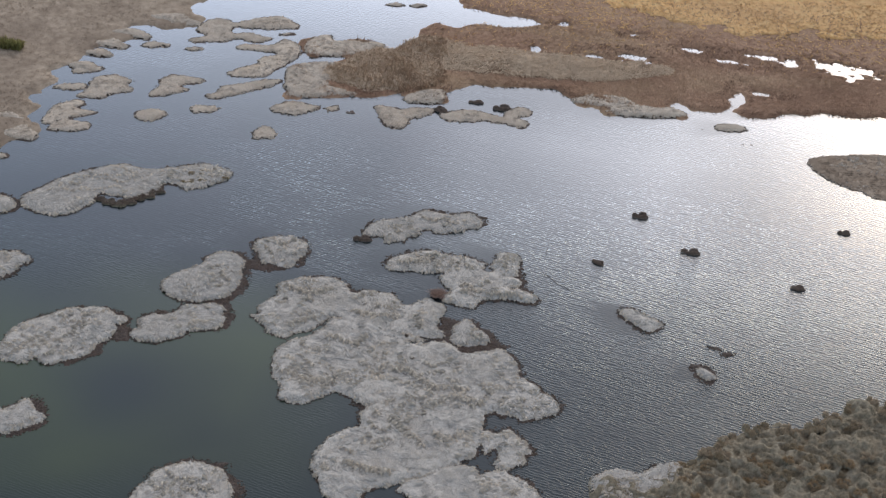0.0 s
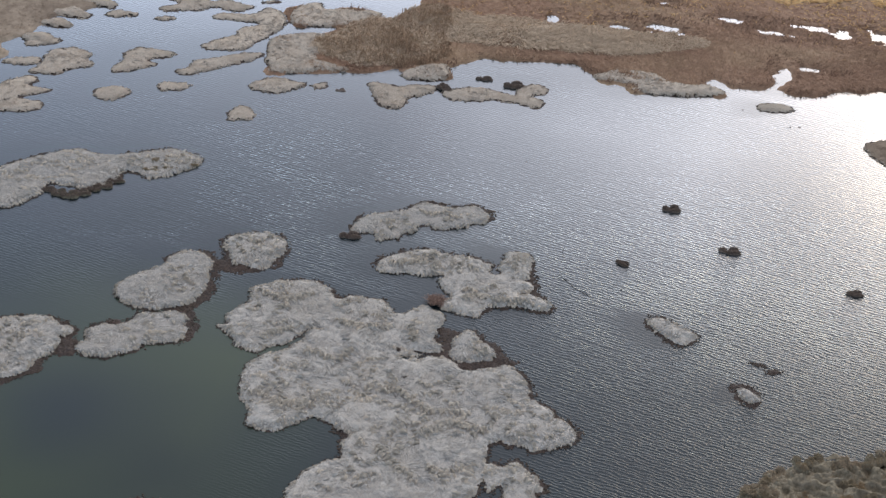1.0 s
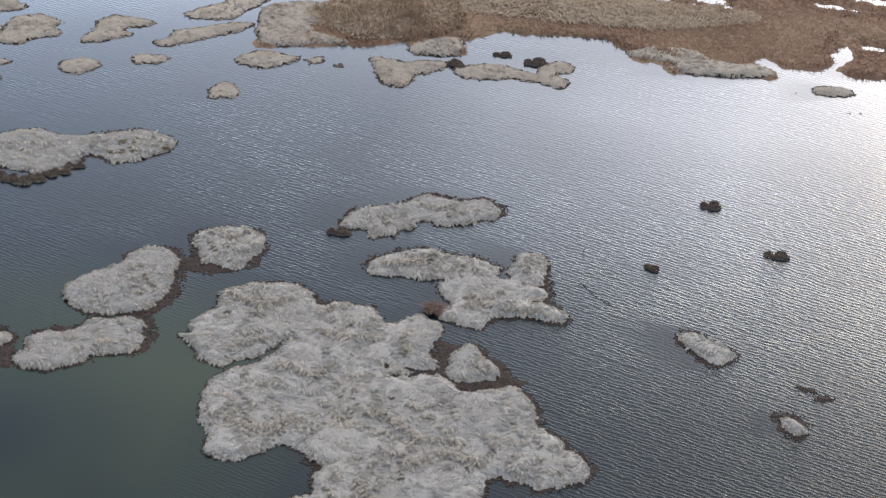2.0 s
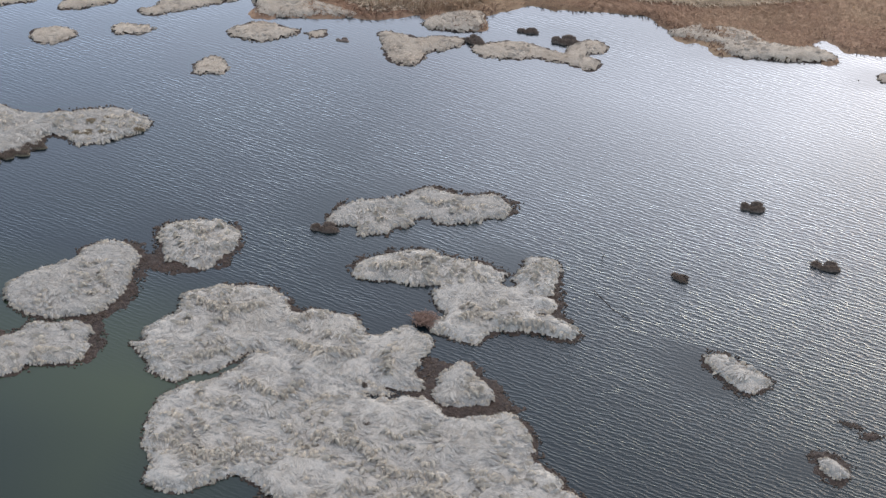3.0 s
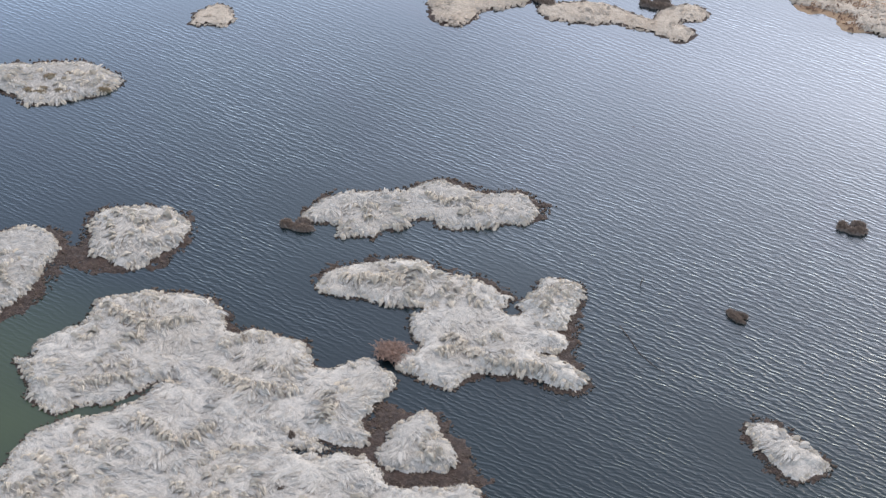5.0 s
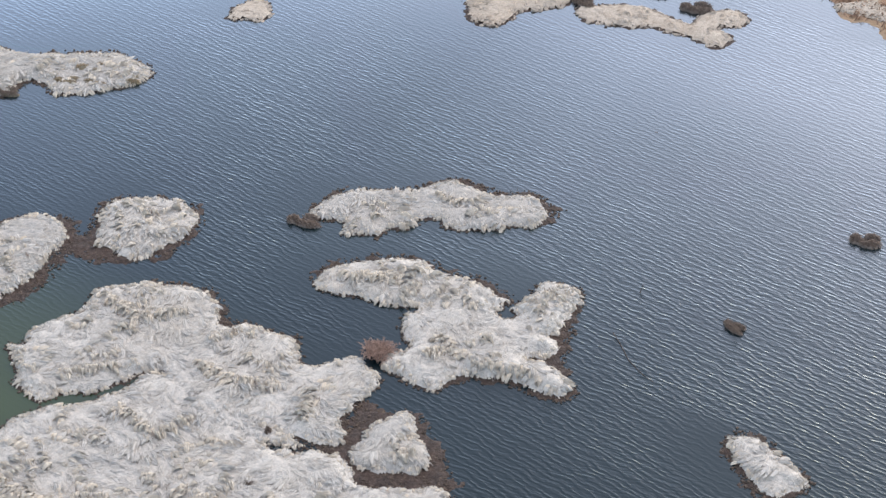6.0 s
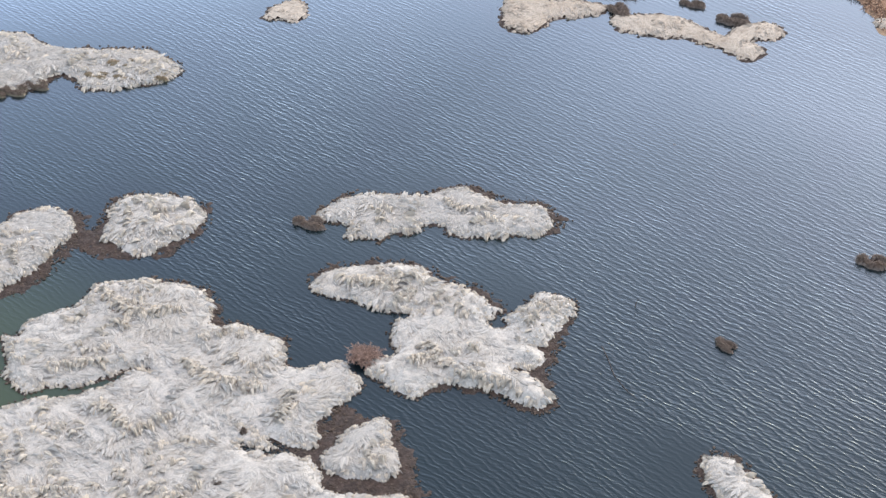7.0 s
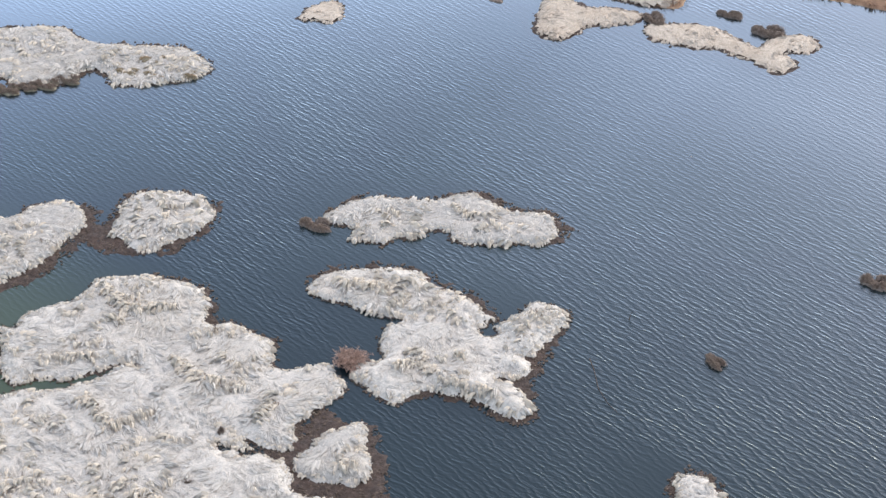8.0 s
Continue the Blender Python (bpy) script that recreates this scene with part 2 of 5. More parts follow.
# ---------------------------------------------------------------- building blocks
rng = np.random.default_rng(11)
SHORES = []
LATTICE = rng.random((256, 256))


def soft_noise(x, y, size, octaves=3, shift=0.0):
    """Smooth value noise about 0, waves of the given size in metres."""
    total, weight, amp = np.zeros(np.shape(x)), 0.0, 1.0
    for k in range(octaves):
        u, v = np.asarray(x) / size + 37.3 * k + shift, np.asarray(y) / size + 91.7 * k - shift
        i, j = np.floor(u).astype(int), np.floor(v).astype(int)
        fu, fv = u - i, v - j
        fu, fv = fu * fu * (3 - 2 * fu), fv * fv * (3 - 2 * fv)
        a, b = LATTICE[i % 256, j % 256], LATTICE[(i + 1) % 256, j % 256]
        c, d = LATTICE[i % 256, (j + 1) % 256], LATTICE[(i + 1) % 256, (j + 1) % 256]
        total = total + amp * ((a + (b - a) * fu) * (1 - fv) + (c + (d - c) * fu) * fv - 0.5)
        weight, amp, size = weight + amp, amp * 0.5, size * 0.5
    return total / weight * 2


def shoreline(points, step=0.25):
    """A closed, rounded shoreline through a few plan points."""
    p = np.array(points)
    a, b, c, d = np.roll(p, 1, 0), p, np.roll(p, -1, 0), np.roll(p, -2, 0)
    out = []
    for k in range(len(p)):
        n = max(1, int(np.hypot(*(c[k] - b[k])) / step))
        t = (np.arange(n) / n)[:, None]
        out.append(0.5 * (2 * b[k] + (c[k] - a[k]) * t + (2 * a[k] - 5 * b[k] + 4 * c[k] - d[k]) * t ** 2 + (3 * b[k] - a[k] - 3 * c[k] + d[k]) * t ** 3))
    return np.concatenate(out)


def inside_distance(x, y, loops):
    """Distance to the shoreline, positive on land; several loops are joined."""
    shape = np.shape(x)
    x, y = np.ravel(x), np.ravel(y)
    best = np.full(x.shape, -1e9)
    for loop in loops:
        s, e = loop, np.roll(loop, -1, 0)
        near, inside = np.full(x.shape, 1e18), np.zeros(x.shape, bool)
        for (sx, sy), (ex, ey) in zip(s, e):
            dx, dy = ex - sx, ey - sy
            t = np.clip(((x - sx) * dx + (y - sy) * dy) / (dx * dx + dy * dy + 1e-12), 0, 1)
            near = np.minimum(near, (x - sx - t * dx) ** 2 + (y - sy - t * dy) ** 2)
            if ey != sy:
                cross = (sy > y) != (ey > y)
                inside ^= cross & (x < sx + (y - sy) / (ey - sy) * dx)
        best = np.maximum(best, np.where(inside, 1, -1) * np.sqrt(near))
    return best.reshape(shape)


def mesh_of(name, verts, faces, smooth=True):
    """A mesh from arrays: verts (n, 3), faces (m, 3 or 4)."""
    verts, faces = np.asarray(verts, np.float32), np.asarray(faces, np.int32)
    me = bpy.data.meshes.new(name)
    k = faces.shape[1]
    me.vertices.add(len(verts))
    me.loops.add(faces.size)
    me.polygons.add(len(faces))
    me.vertices.foreach_set("co", verts.ravel())
    me.loops.foreach_set("vertex_index", faces.ravel())
    me.polygons.foreach_set("loop_start", np.arange(0, faces.size, k, dtype=np.int32))
    me.polygons.foreach_set("loop_total", np.full(len(faces), k, np.int32))
    me.polygons.foreach_set("use_smooth", np.full(len(faces), smooth))
    me.update(calc_edges=True)
    return me


def part(name, me, mat, parent=None, label="", kind=""):
    ob = new(name, me)
    if mat:
        me.materials.append(mat)
    ob.parent = parent
    return tagged(ob, label, kind=kind)


def sheet(name, x, y, z, keep):
    """The quads of a height grid whose corners are all kept."""
    ok = keep[:-1, :-1] & keep[1:, :-1] & keep[1:, 1:] & keep[:-1, 1:]
    idx = np.arange(x.size).reshape(x.shape)
    quads = np.stack([idx[:-1, :-1][ok], idx[1:, :-1][ok], idx[1:, 1:][ok], idx[:-1, 1:][ok]], 1)
    used = np.unique(quads)
    remap = np.zeros(x.size, int)
    remap[used] = np.arange(len(used))
    return mesh_of(name, np.stack([x.ravel(), y.ravel(), z.ravel()], 1)[used], remap[quads])


def blades(name, root, heading, length, lift, width, droop, stations=4):
    """Many single grass blades, each a narrow bowed strip. root (n, 3); the rest (n,). lift: height of the bow; droop: drop of the tip."""
    n = len(root)
    t = np.linspace(0, 1, stations)[None, :]
    along = t * length[:, None]
    rise = lift[:, None] * np.sin(np.pi * np.clip(t * 0.85, 0, 1)) - droop[:, None] * t ** 2
    dx, dy = np.cos(heading)[:, None], np.sin(heading)[:, None]
    half = (width[:, None] * (1 - 0.75 * t ** 2)) / 2
    twist = rng.uniform(-0.6, 0.6, n)[:, None]
    base = np.stack([root[:, :1] + dx * along, root[:, 1:2] + dy * along, root[:, 2:] + rise], -1)
    side = np.stack([-dy * half * np.cos(twist), dx * half * np.cos(twist), half * np.sin(twist)], -1)
    verts = np.stack([base - side, base + side], 2).reshape(-1, 3)
    first = (np.arange(n) * stations * 2)[:, None] + 2 * np.arange(stations - 1)[None, :]
    f = first.ravel()
    return mesh_of(name, verts, np.stack([f, f + 1, f + 3, f + 2], 1), smooth=False)


def locks(name, root, heading, length, lift, width, droop, curl):
    """Matted locks of sedge: each a bowed, tapering sheaf with furrows along it and a frayed tip. root (n, 3); the rest (n,)."""
    n, stations, ribs = len(root), 5, 6
    t = np.linspace(0, 1, stations)[None, :, None]
    u = np.linspace(-1, 1, ribs)[None, None, :]
    fray = 1 + np.where(t > 0.7, rng.uniform(-0.22, 0.16, (n, 1, ribs)), 0)
    along = t * fray * length[:, None, None]
    sway = curl[:, None, None] * length[:, None, None] * t ** 2
    half = width[:, None, None] / 2 * (0.55 + 1.3 * t - 1.62 * t ** 2)
    furrow = rng.uniform(-1, 1, (n, 1, ribs)) * 0.08 * width[:, None, None] + np.where(np.arange(ribs) % 2 == 0, -0.08, 0.08)[None, None, :] * width[:, None, None]
    rise = lift[:, None, None] * np.sin(np.pi * np.clip(t * 0.9, 0, 1)) - droop[:, None, None] * t ** 2 - 0.35 * half * u ** 2 + furrow * np.clip(0.35 + 4 * lift / length, 0, 1.4)[:, None, None]
    dx, dy = np.cos(heading)[:, None, None], np.sin(heading)[:, None, None]
    side = u * half + sway
    verts = np.stack(np.broadcast_arrays(root[:, 0, None, None] + dx * along - dy * side, root[:, 1, None, None] + dy * along + dx * side, root[:, 2, None, None] + rise), -1).reshape(-1, 3)
    k, j = np.meshgrid(np.arange(stations - 1), np.arange(ribs - 1), indexing="ij")
    corner = (k * ribs + j).ravel()
    f = (np.arange(n)[:, None] * stations * ribs + corner[None, :]).ravel()
    return mesh_of(name, verts, np.stack([f, f + 1, f + ribs + 1, f + ribs], 1), smooth=False)


def grid_over(loops, margin, cell):
    p = np.concatenate(loops)
    lo, hi = p.min(0) - margin, p.max(0) + margin
    nx, ny = max(4, int((hi[0] - lo[0]) / cell) + 1), max(4, int((hi[1] - lo[1]) / cell) + 1)
    return np.meshgrid(np.linspace(lo[0], hi[0], nx), np.linspace(lo[1], hi[1], ny), indexing="ij")


def sampler(x, y, values):
    """Reads a grid of values at free places."""
    x0, y0, dx, dy = x[0, 0], y[0, 0], x[1, 0] - x[0, 0], y[0, 1] - y[0, 0]

    def read(px, py):
        u, v = np.clip((px - x0) / dx, 0, x.shape[0] - 1.001), np.clip((py - y0) / dy, 0, x.shape[1] - 1.001)
        i, j = u.astype(int), v.astype(int)
        fu, fv = u - i, v - j
        return (values[i, j] * (1 - fu) + values[i + 1, j] * fu) * (1 - fv) + (values[i, j + 1] * (1 - fu) + values[i + 1, j + 1] * fu) * fv
    return read


def clods(name, centres, sizes):
    """Small uneven lumps, low eight-sided mounds."""
    ring = np.linspace(0, 2 * np.pi, 7)[:-1]
    n = len(centres)
    jit = rng.uniform(0.65, 1.35, (n, 6))
    out = []
    for r, h in ((1.0, -0.05), (0.72, 0.28)):
        out.append(np.stack([centres[:, :1] + sizes[:, None] * r * jit * np.cos(ring), centres[:, 1:2] + sizes[:, None] * r * jit * np.sin(ring), centres[:, 2:] + sizes[:, None] * h * rng.uniform(0.6, 1.4, (n, 6))], -1))
    top = (centres + np.stack([np.zeros(n), np.zeros(n), sizes * 0.4], 1))[:, None, :]
    verts = np.concatenate([out[0], out[1], top], 1).reshape(-1, 3)
    faces = []
    for k in range(6):
        q = (k + 1) % 6
        faces += [(k, q, 6 + q), (k, 6 + q, 6 + k), (6 + k, 6 + q, 12)]
    faces = (np.array(faces)[None] + 13 * np.arange(n)[:, None, None]).reshape(-1, 3)
    return mesh_of(name, verts, faces, smooth=False)


LEVELS = (-0.3, 0.05, 0.36)


def line_distance(x, y, lines):
    """Distance to the nearest of several open lines, and the turn of that line's southern side."""
    best, turn = np.full(np.shape(x), 1e9), np.zeros(np.shape(x))
    for line in lines:
        for (sx, sy), (ex, ey) in zip(line[:-1], line[1:]):
            dx, dy = ex - sx, ey - sy
            t = np.clip(((x - sx) * dx + (y - sy) * dy) / (dx * dx + dy * dy), 0, 1)
            r = np.hypot(x - sx - t * dx, y - sy - t * dy)
            side = math.atan2(-abs(dx), dy * (1 if dx > 0 else -1))
            turn = np.where(r < best, side, turn)
            best = np.minimum(best, r)
    return best, turn


def reed_island(outlines, label, height=0.13, cell=0.12, rim=0.3, tufts=46, blade=(0.22, 0.5), width=0.016, group="sedge islands",
                mat=M_MAT, blade_mat=M_BLADE, ruffle_mat=M_RUFFLE, clod_count=36, shaggy=0.2, fold=0.045, ridges=(), gaps=(), peat=(), lock_size=1.0, strays=3, curl_up=0.46):
    """A sedge island in shallow water: a low peat bank, a flattened sedge mat on it, loose blades over the mat, and clods round the rim."""
    loops = [shoreline(o) for o in outlines]
    SHORES.extend(loops)
    middle = np.concatenate(loops).mean(0)
    thing = tagged(new("reed_island"), label, "reed island", group)
    thing.location = (middle[0], middle[1], 0)
    shoals = [shoreline(o) for o in peat]
    x, y = grid_over(loops + shoals, rim + 0.6, cell)
    d = inside_distance(x, y, loops)
    d = d + shaggy * soft_noise(x, y, 0.9, 3) + 0.8 * shaggy * np.abs(soft_noise(x, y, 0.5, 2, 5.0))
    for hx, hy, a, b in gaps:
        r = np.hypot((x - hx) / a, (y - hy) / b) + 0.6 * soft_noise(x, y, 0.5, 3, 1.0)
        d = np.minimum(d, (r - 1) * min(a, b))
    gyy, gxx = np.gradient(d, axis=1), np.gradient(d, axis=0)
    lee_side = np.clip(0.52 - 0.22 * (gyy + 0.5 * gxx) / cell, 0.15, 1.2)
    wide = 0.78 * rim * np.clip(0.65 + 1.9 * soft_noise(x, y, 2.2, 2, 9.0), 0.02, 2.2) * lee_side
    # peat bank, just awash at its outer edge
    shoal = inside_distance(x, y, shoals) - 0.1 + 0.3 * soft_noise(x, y, 0.7, 3, 14.0) if shoals else np.full(x.shape, -9.0)
    bank = np.maximum(np.clip((d + wide) / (wide + 0.01), -1.5, 1) * 0.04 - 0.012, np.clip(shoal / 0.3, -1, 1) * 0.03) + 0.045 * soft_noise(x, y, 0.26, 3, 2.0)
    to_local = -np.array([middle[0], middle[1]])
    part("peat_bank", sheet("peat_bank", x + to_local[0], y + to_local[1], bank, (d > -wide - 0.3) | (shoal > -0.3)), M_MUD, thing, "wet dark brown peat rim")
    # sedge mat
    swell = 0.85 + 0.3 * soft_noise(x, y, 2.4, 3, 3.0)
    lumps = 0.5 - 1.6 * np.abs(soft_noise(x, y, 0.62, 2, 6.0))
    z = 0.02 + height * (1 - np.exp(-np.clip(d, 0, 9) / 0.16)) * swell + 0.05 * lumps * np.clip(d * 3, 0, 1) + 0.022 * soft_noise(x, y, 0.17, 2, 8.0)
    terrace = soft_noise(x, y, 1.5, 2, 12.0)
    for level in LEVELS:
        z = z + fold * np.clip((terrace - level) / 0.05 + 0.5, 0, 1) * np.clip(d * 2.5 - 0.3, 0, 1)
    if ridges:
        z = z + 0.07 * np.exp(-(line_distance(x, y, ridges)[0] / 0.2) ** 2) * np.clip(d * 4, 0, 1)
    part("sedge_mat", sheet("sedge_mat", x + to_local[0], y + to_local[1], z, d > 0), mat, thing)
    # blades lie along a slowly turning field, and outwards near the edge
    land, height_at = sampler(x, y, d), sampler(x, y, z)
    area = float((d > 0).sum()) * (x[1, 0] - x[0, 0]) * (y[0, 1] - y[0, 0])
    n = max(6, int(area * tufts))
    lx, ly = rng.uniform(x.min(), x.max(), n * 16), rng.uniform(y.min(), y.max(), n * 16)
    terrace = soft_noise(lx, ly, 1.5, 2, 12.0)
    rough = np.maximum(np.clip(1.2 - np.min([np.abs(terrace - level) for level in LEVELS], axis=0) / 0.1, 0, 1), np.clip(1.3 - land(lx, ly) / 0.4, 0, 1))
    if ridges:
        rough = np.maximum(rough, 1.6 * np.exp(-(line_distance(lx, ly, ridges)[0] / 0.3) ** 2))
    ok = (land(lx, ly) > 0.02) & (rng.random(len(lx)) < 0.2 + 0.8 * rough)
    lx, ly = lx[ok][:n], ly[ok][:n]
    n = len(lx)
    e = 0.08
    gx, gy = -(land(lx + e, ly) - land(lx - e, ly)), -(land(lx, ly + e) - land(lx, ly - e))
    flow = 2.6 * soft_noise(lx, ly, 2.1, 2, 4.0) + 2.4 * soft_noise(lx, ly, 0.7, 2, 7.0)
    ridge = soft_noise(lx, ly, 1.5, 2, 12.0)
    rgx, rgy = soft_noise(lx + e, ly, 1.5, 2, 12.0) - ridge, soft_noise(lx, ly + e, 1.5, 2, 12.0) - ridge
    step = (ridge[:, None] - np.array(LEVELS))[np.arange(n), np.argmin(np.abs(ridge[:, None] - np.array(LEVELS)), 1)]
    crest = np.clip(1.1 - np.abs(step - 0.03) / 0.065, 0, 1) * np.clip(0.7 + 2.5 * soft_noise(lx, ly, 2.0, 2, 21.0), 0, 1)
    fall = np.arctan2(-rgy, -rgx)
    if ridges:
        away, side = line_distance(lx, ly, ridges)
        band = np.clip(1.25 - away / 0.26, 0, 1)
        band = band * np.clip(land(lx, ly) * 2.5 - 0.2, 0, 1)
        fall = np.where(band > crest, side, fall)
        crest = np.maximum(crest * 0.8, band)
    flow = np.arctan2((1 - crest) * np.sin(flow) + 1.5 * crest * np.sin(fall), (1 - crest) * np.cos(flow) + 1.5 * crest * np.cos(fall))
    out = np.arctan2(gy, gx)
    edge = np.clip(1 - land(lx, ly) / 0.6, 0, 1)
    lobe = 0.75 + 0.9 * soft_noise(lx, ly, 0.45, 2, 17.0)
    lock_heading = np.arctan2((1 - edge) * np.sin(flow) + edge * np.sin(out), (1 - edge) * np.cos(flow) + edge * np.cos(out)) + rng.normal(0, 0.3, n) + 1.1 * edge * soft_noise(lx, ly, 0.4, 1, 19.0)
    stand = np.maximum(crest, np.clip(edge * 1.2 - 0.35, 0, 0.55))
    lock_length = rng.uniform(*blade, n) * (1 - 0.64 * edge) * np.where(edge > 0.05, np.clip(lobe, 0.35, 1.4), 1.0)
    lock_length = lock_length * (1 - 0.3 * crest)
    lock_lift = lock_length * (rng.uniform(0.0, 0.035, n) + curl_up * stand * rng.uniform(0.3, 1.5, n))
    lock_droop = edge * height * 1.0 + lock_lift * 0.3 + crest * (fold + 0.03)
    lock_root = np.stack([lx + to_local[0], ly + to_local[1], height_at(lx, ly) + 0.012], 1)
    lock_width = rng.uniform(0.1, 0.23, n) * lock_size
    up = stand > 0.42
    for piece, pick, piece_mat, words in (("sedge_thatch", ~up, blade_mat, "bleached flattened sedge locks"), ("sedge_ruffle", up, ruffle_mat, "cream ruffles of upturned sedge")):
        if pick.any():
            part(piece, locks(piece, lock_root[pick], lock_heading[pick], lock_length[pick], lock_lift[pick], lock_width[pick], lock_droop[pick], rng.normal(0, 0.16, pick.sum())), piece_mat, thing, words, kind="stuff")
    # single stray blades over the locks
    own = rng.integers(0, n, n * strays)
    k = len(own)
    px, py = lx[own] + rng.normal(0, 0.1, k), ly[own] + rng.normal(0, 0.1, k)
    ok = land(px, py) > 0.03
    own, px, py = own[ok], px[ok], py[ok]
    k = len(own)
    root = np.stack([px + to_local[0], py + to_local[1], height_at(px, py) + 0.02], 1)
    length = lock_length[own] * rng.uniform(0.5, 1.0, k)
    part("stray_sedge", blades("stray_sedge", root, lock_heading[own] + rng.normal(0, 0.5, k), length, lock_lift[own] * 0.8 + 0.02, rng.uniform(0.7, 1.4, k) * width, lock_droop[own]), blade_mat, thing, "single bleached sedge blades", kind="stuff")
    # short dark blades in the creases at the foot of the folds
    if fold > 0.04:
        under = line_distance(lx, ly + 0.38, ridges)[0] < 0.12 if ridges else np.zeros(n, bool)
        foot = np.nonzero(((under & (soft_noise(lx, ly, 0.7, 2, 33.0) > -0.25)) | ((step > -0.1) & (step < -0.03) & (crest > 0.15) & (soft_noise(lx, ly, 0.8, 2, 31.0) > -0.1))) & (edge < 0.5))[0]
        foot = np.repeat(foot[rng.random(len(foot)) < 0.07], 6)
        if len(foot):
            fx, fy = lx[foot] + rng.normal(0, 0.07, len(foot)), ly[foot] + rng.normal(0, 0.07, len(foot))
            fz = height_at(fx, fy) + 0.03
            part("crease_blades", blades("crease_blades", np.stack([fx + to_local[0], fy + to_local[1], fz], 1), rng.uniform(0, 6.3, len(foot)), rng.uniform(0.08, 0.2, len(foot)), rng.uniform(0.03, 0.09, len(foot)), np.full(len(foot), 0.024), np.zeros(len(foot))), M_TUSSOCK, thing, "short dark blades below the sedge folds", kind="stuff")
    # clods and broken stalks along the rim
    m = int(clod_count * np.sqrt(area) * 4)
    if m > 3:
        cx, cy = rng.uniform(x.min(), x.max(), m * 30), rng.uniform(y.min(), y.max(), m * 30)
        w = sampler(x, y, wide)(cx, cy)
        dd = land(cx, cy)
        ok = (dd < 0.03) & ((dd > -w * 1.0 - 0.12 * rng.random(len(cx))) | (sampler(x, y, shoal)(cx, cy) > 0.1 - 0.3 * rng.random(len(cx))))
        cx, cy = cx[ok][:m], cy[ok][:m]
        if len(cx):
            part("rim_debris", clods("rim_debris", np.stack([cx + to_local[0], cy + to_local[1], np.full(len(cx), 0.015)], 1), rng.uniform(0.012, 0.065, len(cx)) * rng.uniform(0.6, 1.2, len(cx))), M_CLOD, thing, "dark clods and stubble", kind="stuff")
    return thing


def land_sheet(name, outlines, label, mat, height, cell, ragged=0.3, holes=(), lift=0.25, cushions=0.0, mounds=None):
    """A stretch of low land of the setting, with its pools as real hollows under the water."""
    loops = [shoreline(o, 0.5) for o in outlines]
    SHORES.extend(loops)
    x, y = grid_over(loops, 1.2, cell)
    d = inside_distance(x, y, loops) + ragged * soft_noise(x, y, 1.6, 4, 2.0)
    for hx, hy, a, b in holes:
        r = np.hypot((x - hx) / a, (y - hy) / b) + 0.55 * soft_noise(x * 0.55, y * 1.3, 0.8, 2, 1.0) + 1.1 * soft_noise(x * 0.7, y * 1.4, 0.42, 2, 6.0)
        d = np.minimum(d, (r - 1) * min(a, b))
    z = np.where(d > 0, lift * (1 - np.exp(-d / 0.4)), d * 0.5) + height * np.clip(d, 0, 1) * (0.5 + soft_noise(x, y, 3.0, 4, 3.0))
    z = z + cushions * np.clip(d * 2, 0, 1) * (0.55 - 1.8 * np.abs(soft_noise(x, y, 0.85, 2, 41.0))) + 0.6 * cushions * np.clip(d, 0, 1) * (0.4 - 1.6 * np.abs(soft_noise(x, y, 0.36, 2, 43.0)))
    if mounds:
        z = z + np.clip(mounds(x, y) / 1.2, 0, 1) * np.clip(d, 0, 1) * (0.05 + 0.16 * np.clip(soft_noise(x, y, 2.2, 3, 61.0), -0.25, 1))
    ob = part(name, sheet(name, x, y, z, d > -0.9), mat, None, label, "structure")
    return tagged(ob, category="ground"), sampler(x, y, d), sampler(x, y, z), (x.min(), x.max(), y.min(), y.max())


def standing_grass(name, land, ground, box, count, length, width, mat, label, category, clump=0.5, lean=(0.05, 1.5), inside=0.1, where=None, group=""):
    """Uncounted standing stems over a stretch of land, gathered in clumps."""
    n = count * 6
    px, py = rng.uniform(box[0], box[1], n), rng.uniform(box[2], box[3], n)
    ok = (land(px, py) > inside) & (soft_noise(px, py, clump * 4, 3, 11.0) > rng.uniform(-0.9, 0.45, n))
    if where is not None:
        ok &= where(px, py)
    px, py = px[ok][:count], py[ok][:count]
    m = len(px)
    ln = rng.uniform(*length, m) * (1 + 0.5 * soft_noise(px, py, clump * 5, 2, 5.0))
    tilt = rng.uniform(*lean, m)
    root = np.stack([px, py, ground(px, py) - 0.02], 1)
    heading = 3.0 * soft_noise(px, py, 4.0, 2, 3.0) + rng.normal(0, 0.8, m)
    me = blades(name, root, heading, ln * np.sin(tilt), ln * np.cos(tilt), rng.uniform(0.6, 1.4, m) * width, -ln * np.cos(tilt) * 0.35, 3)
    return tagged(part(name, me, mat, None, label, "stuff"), category=category, group=group)


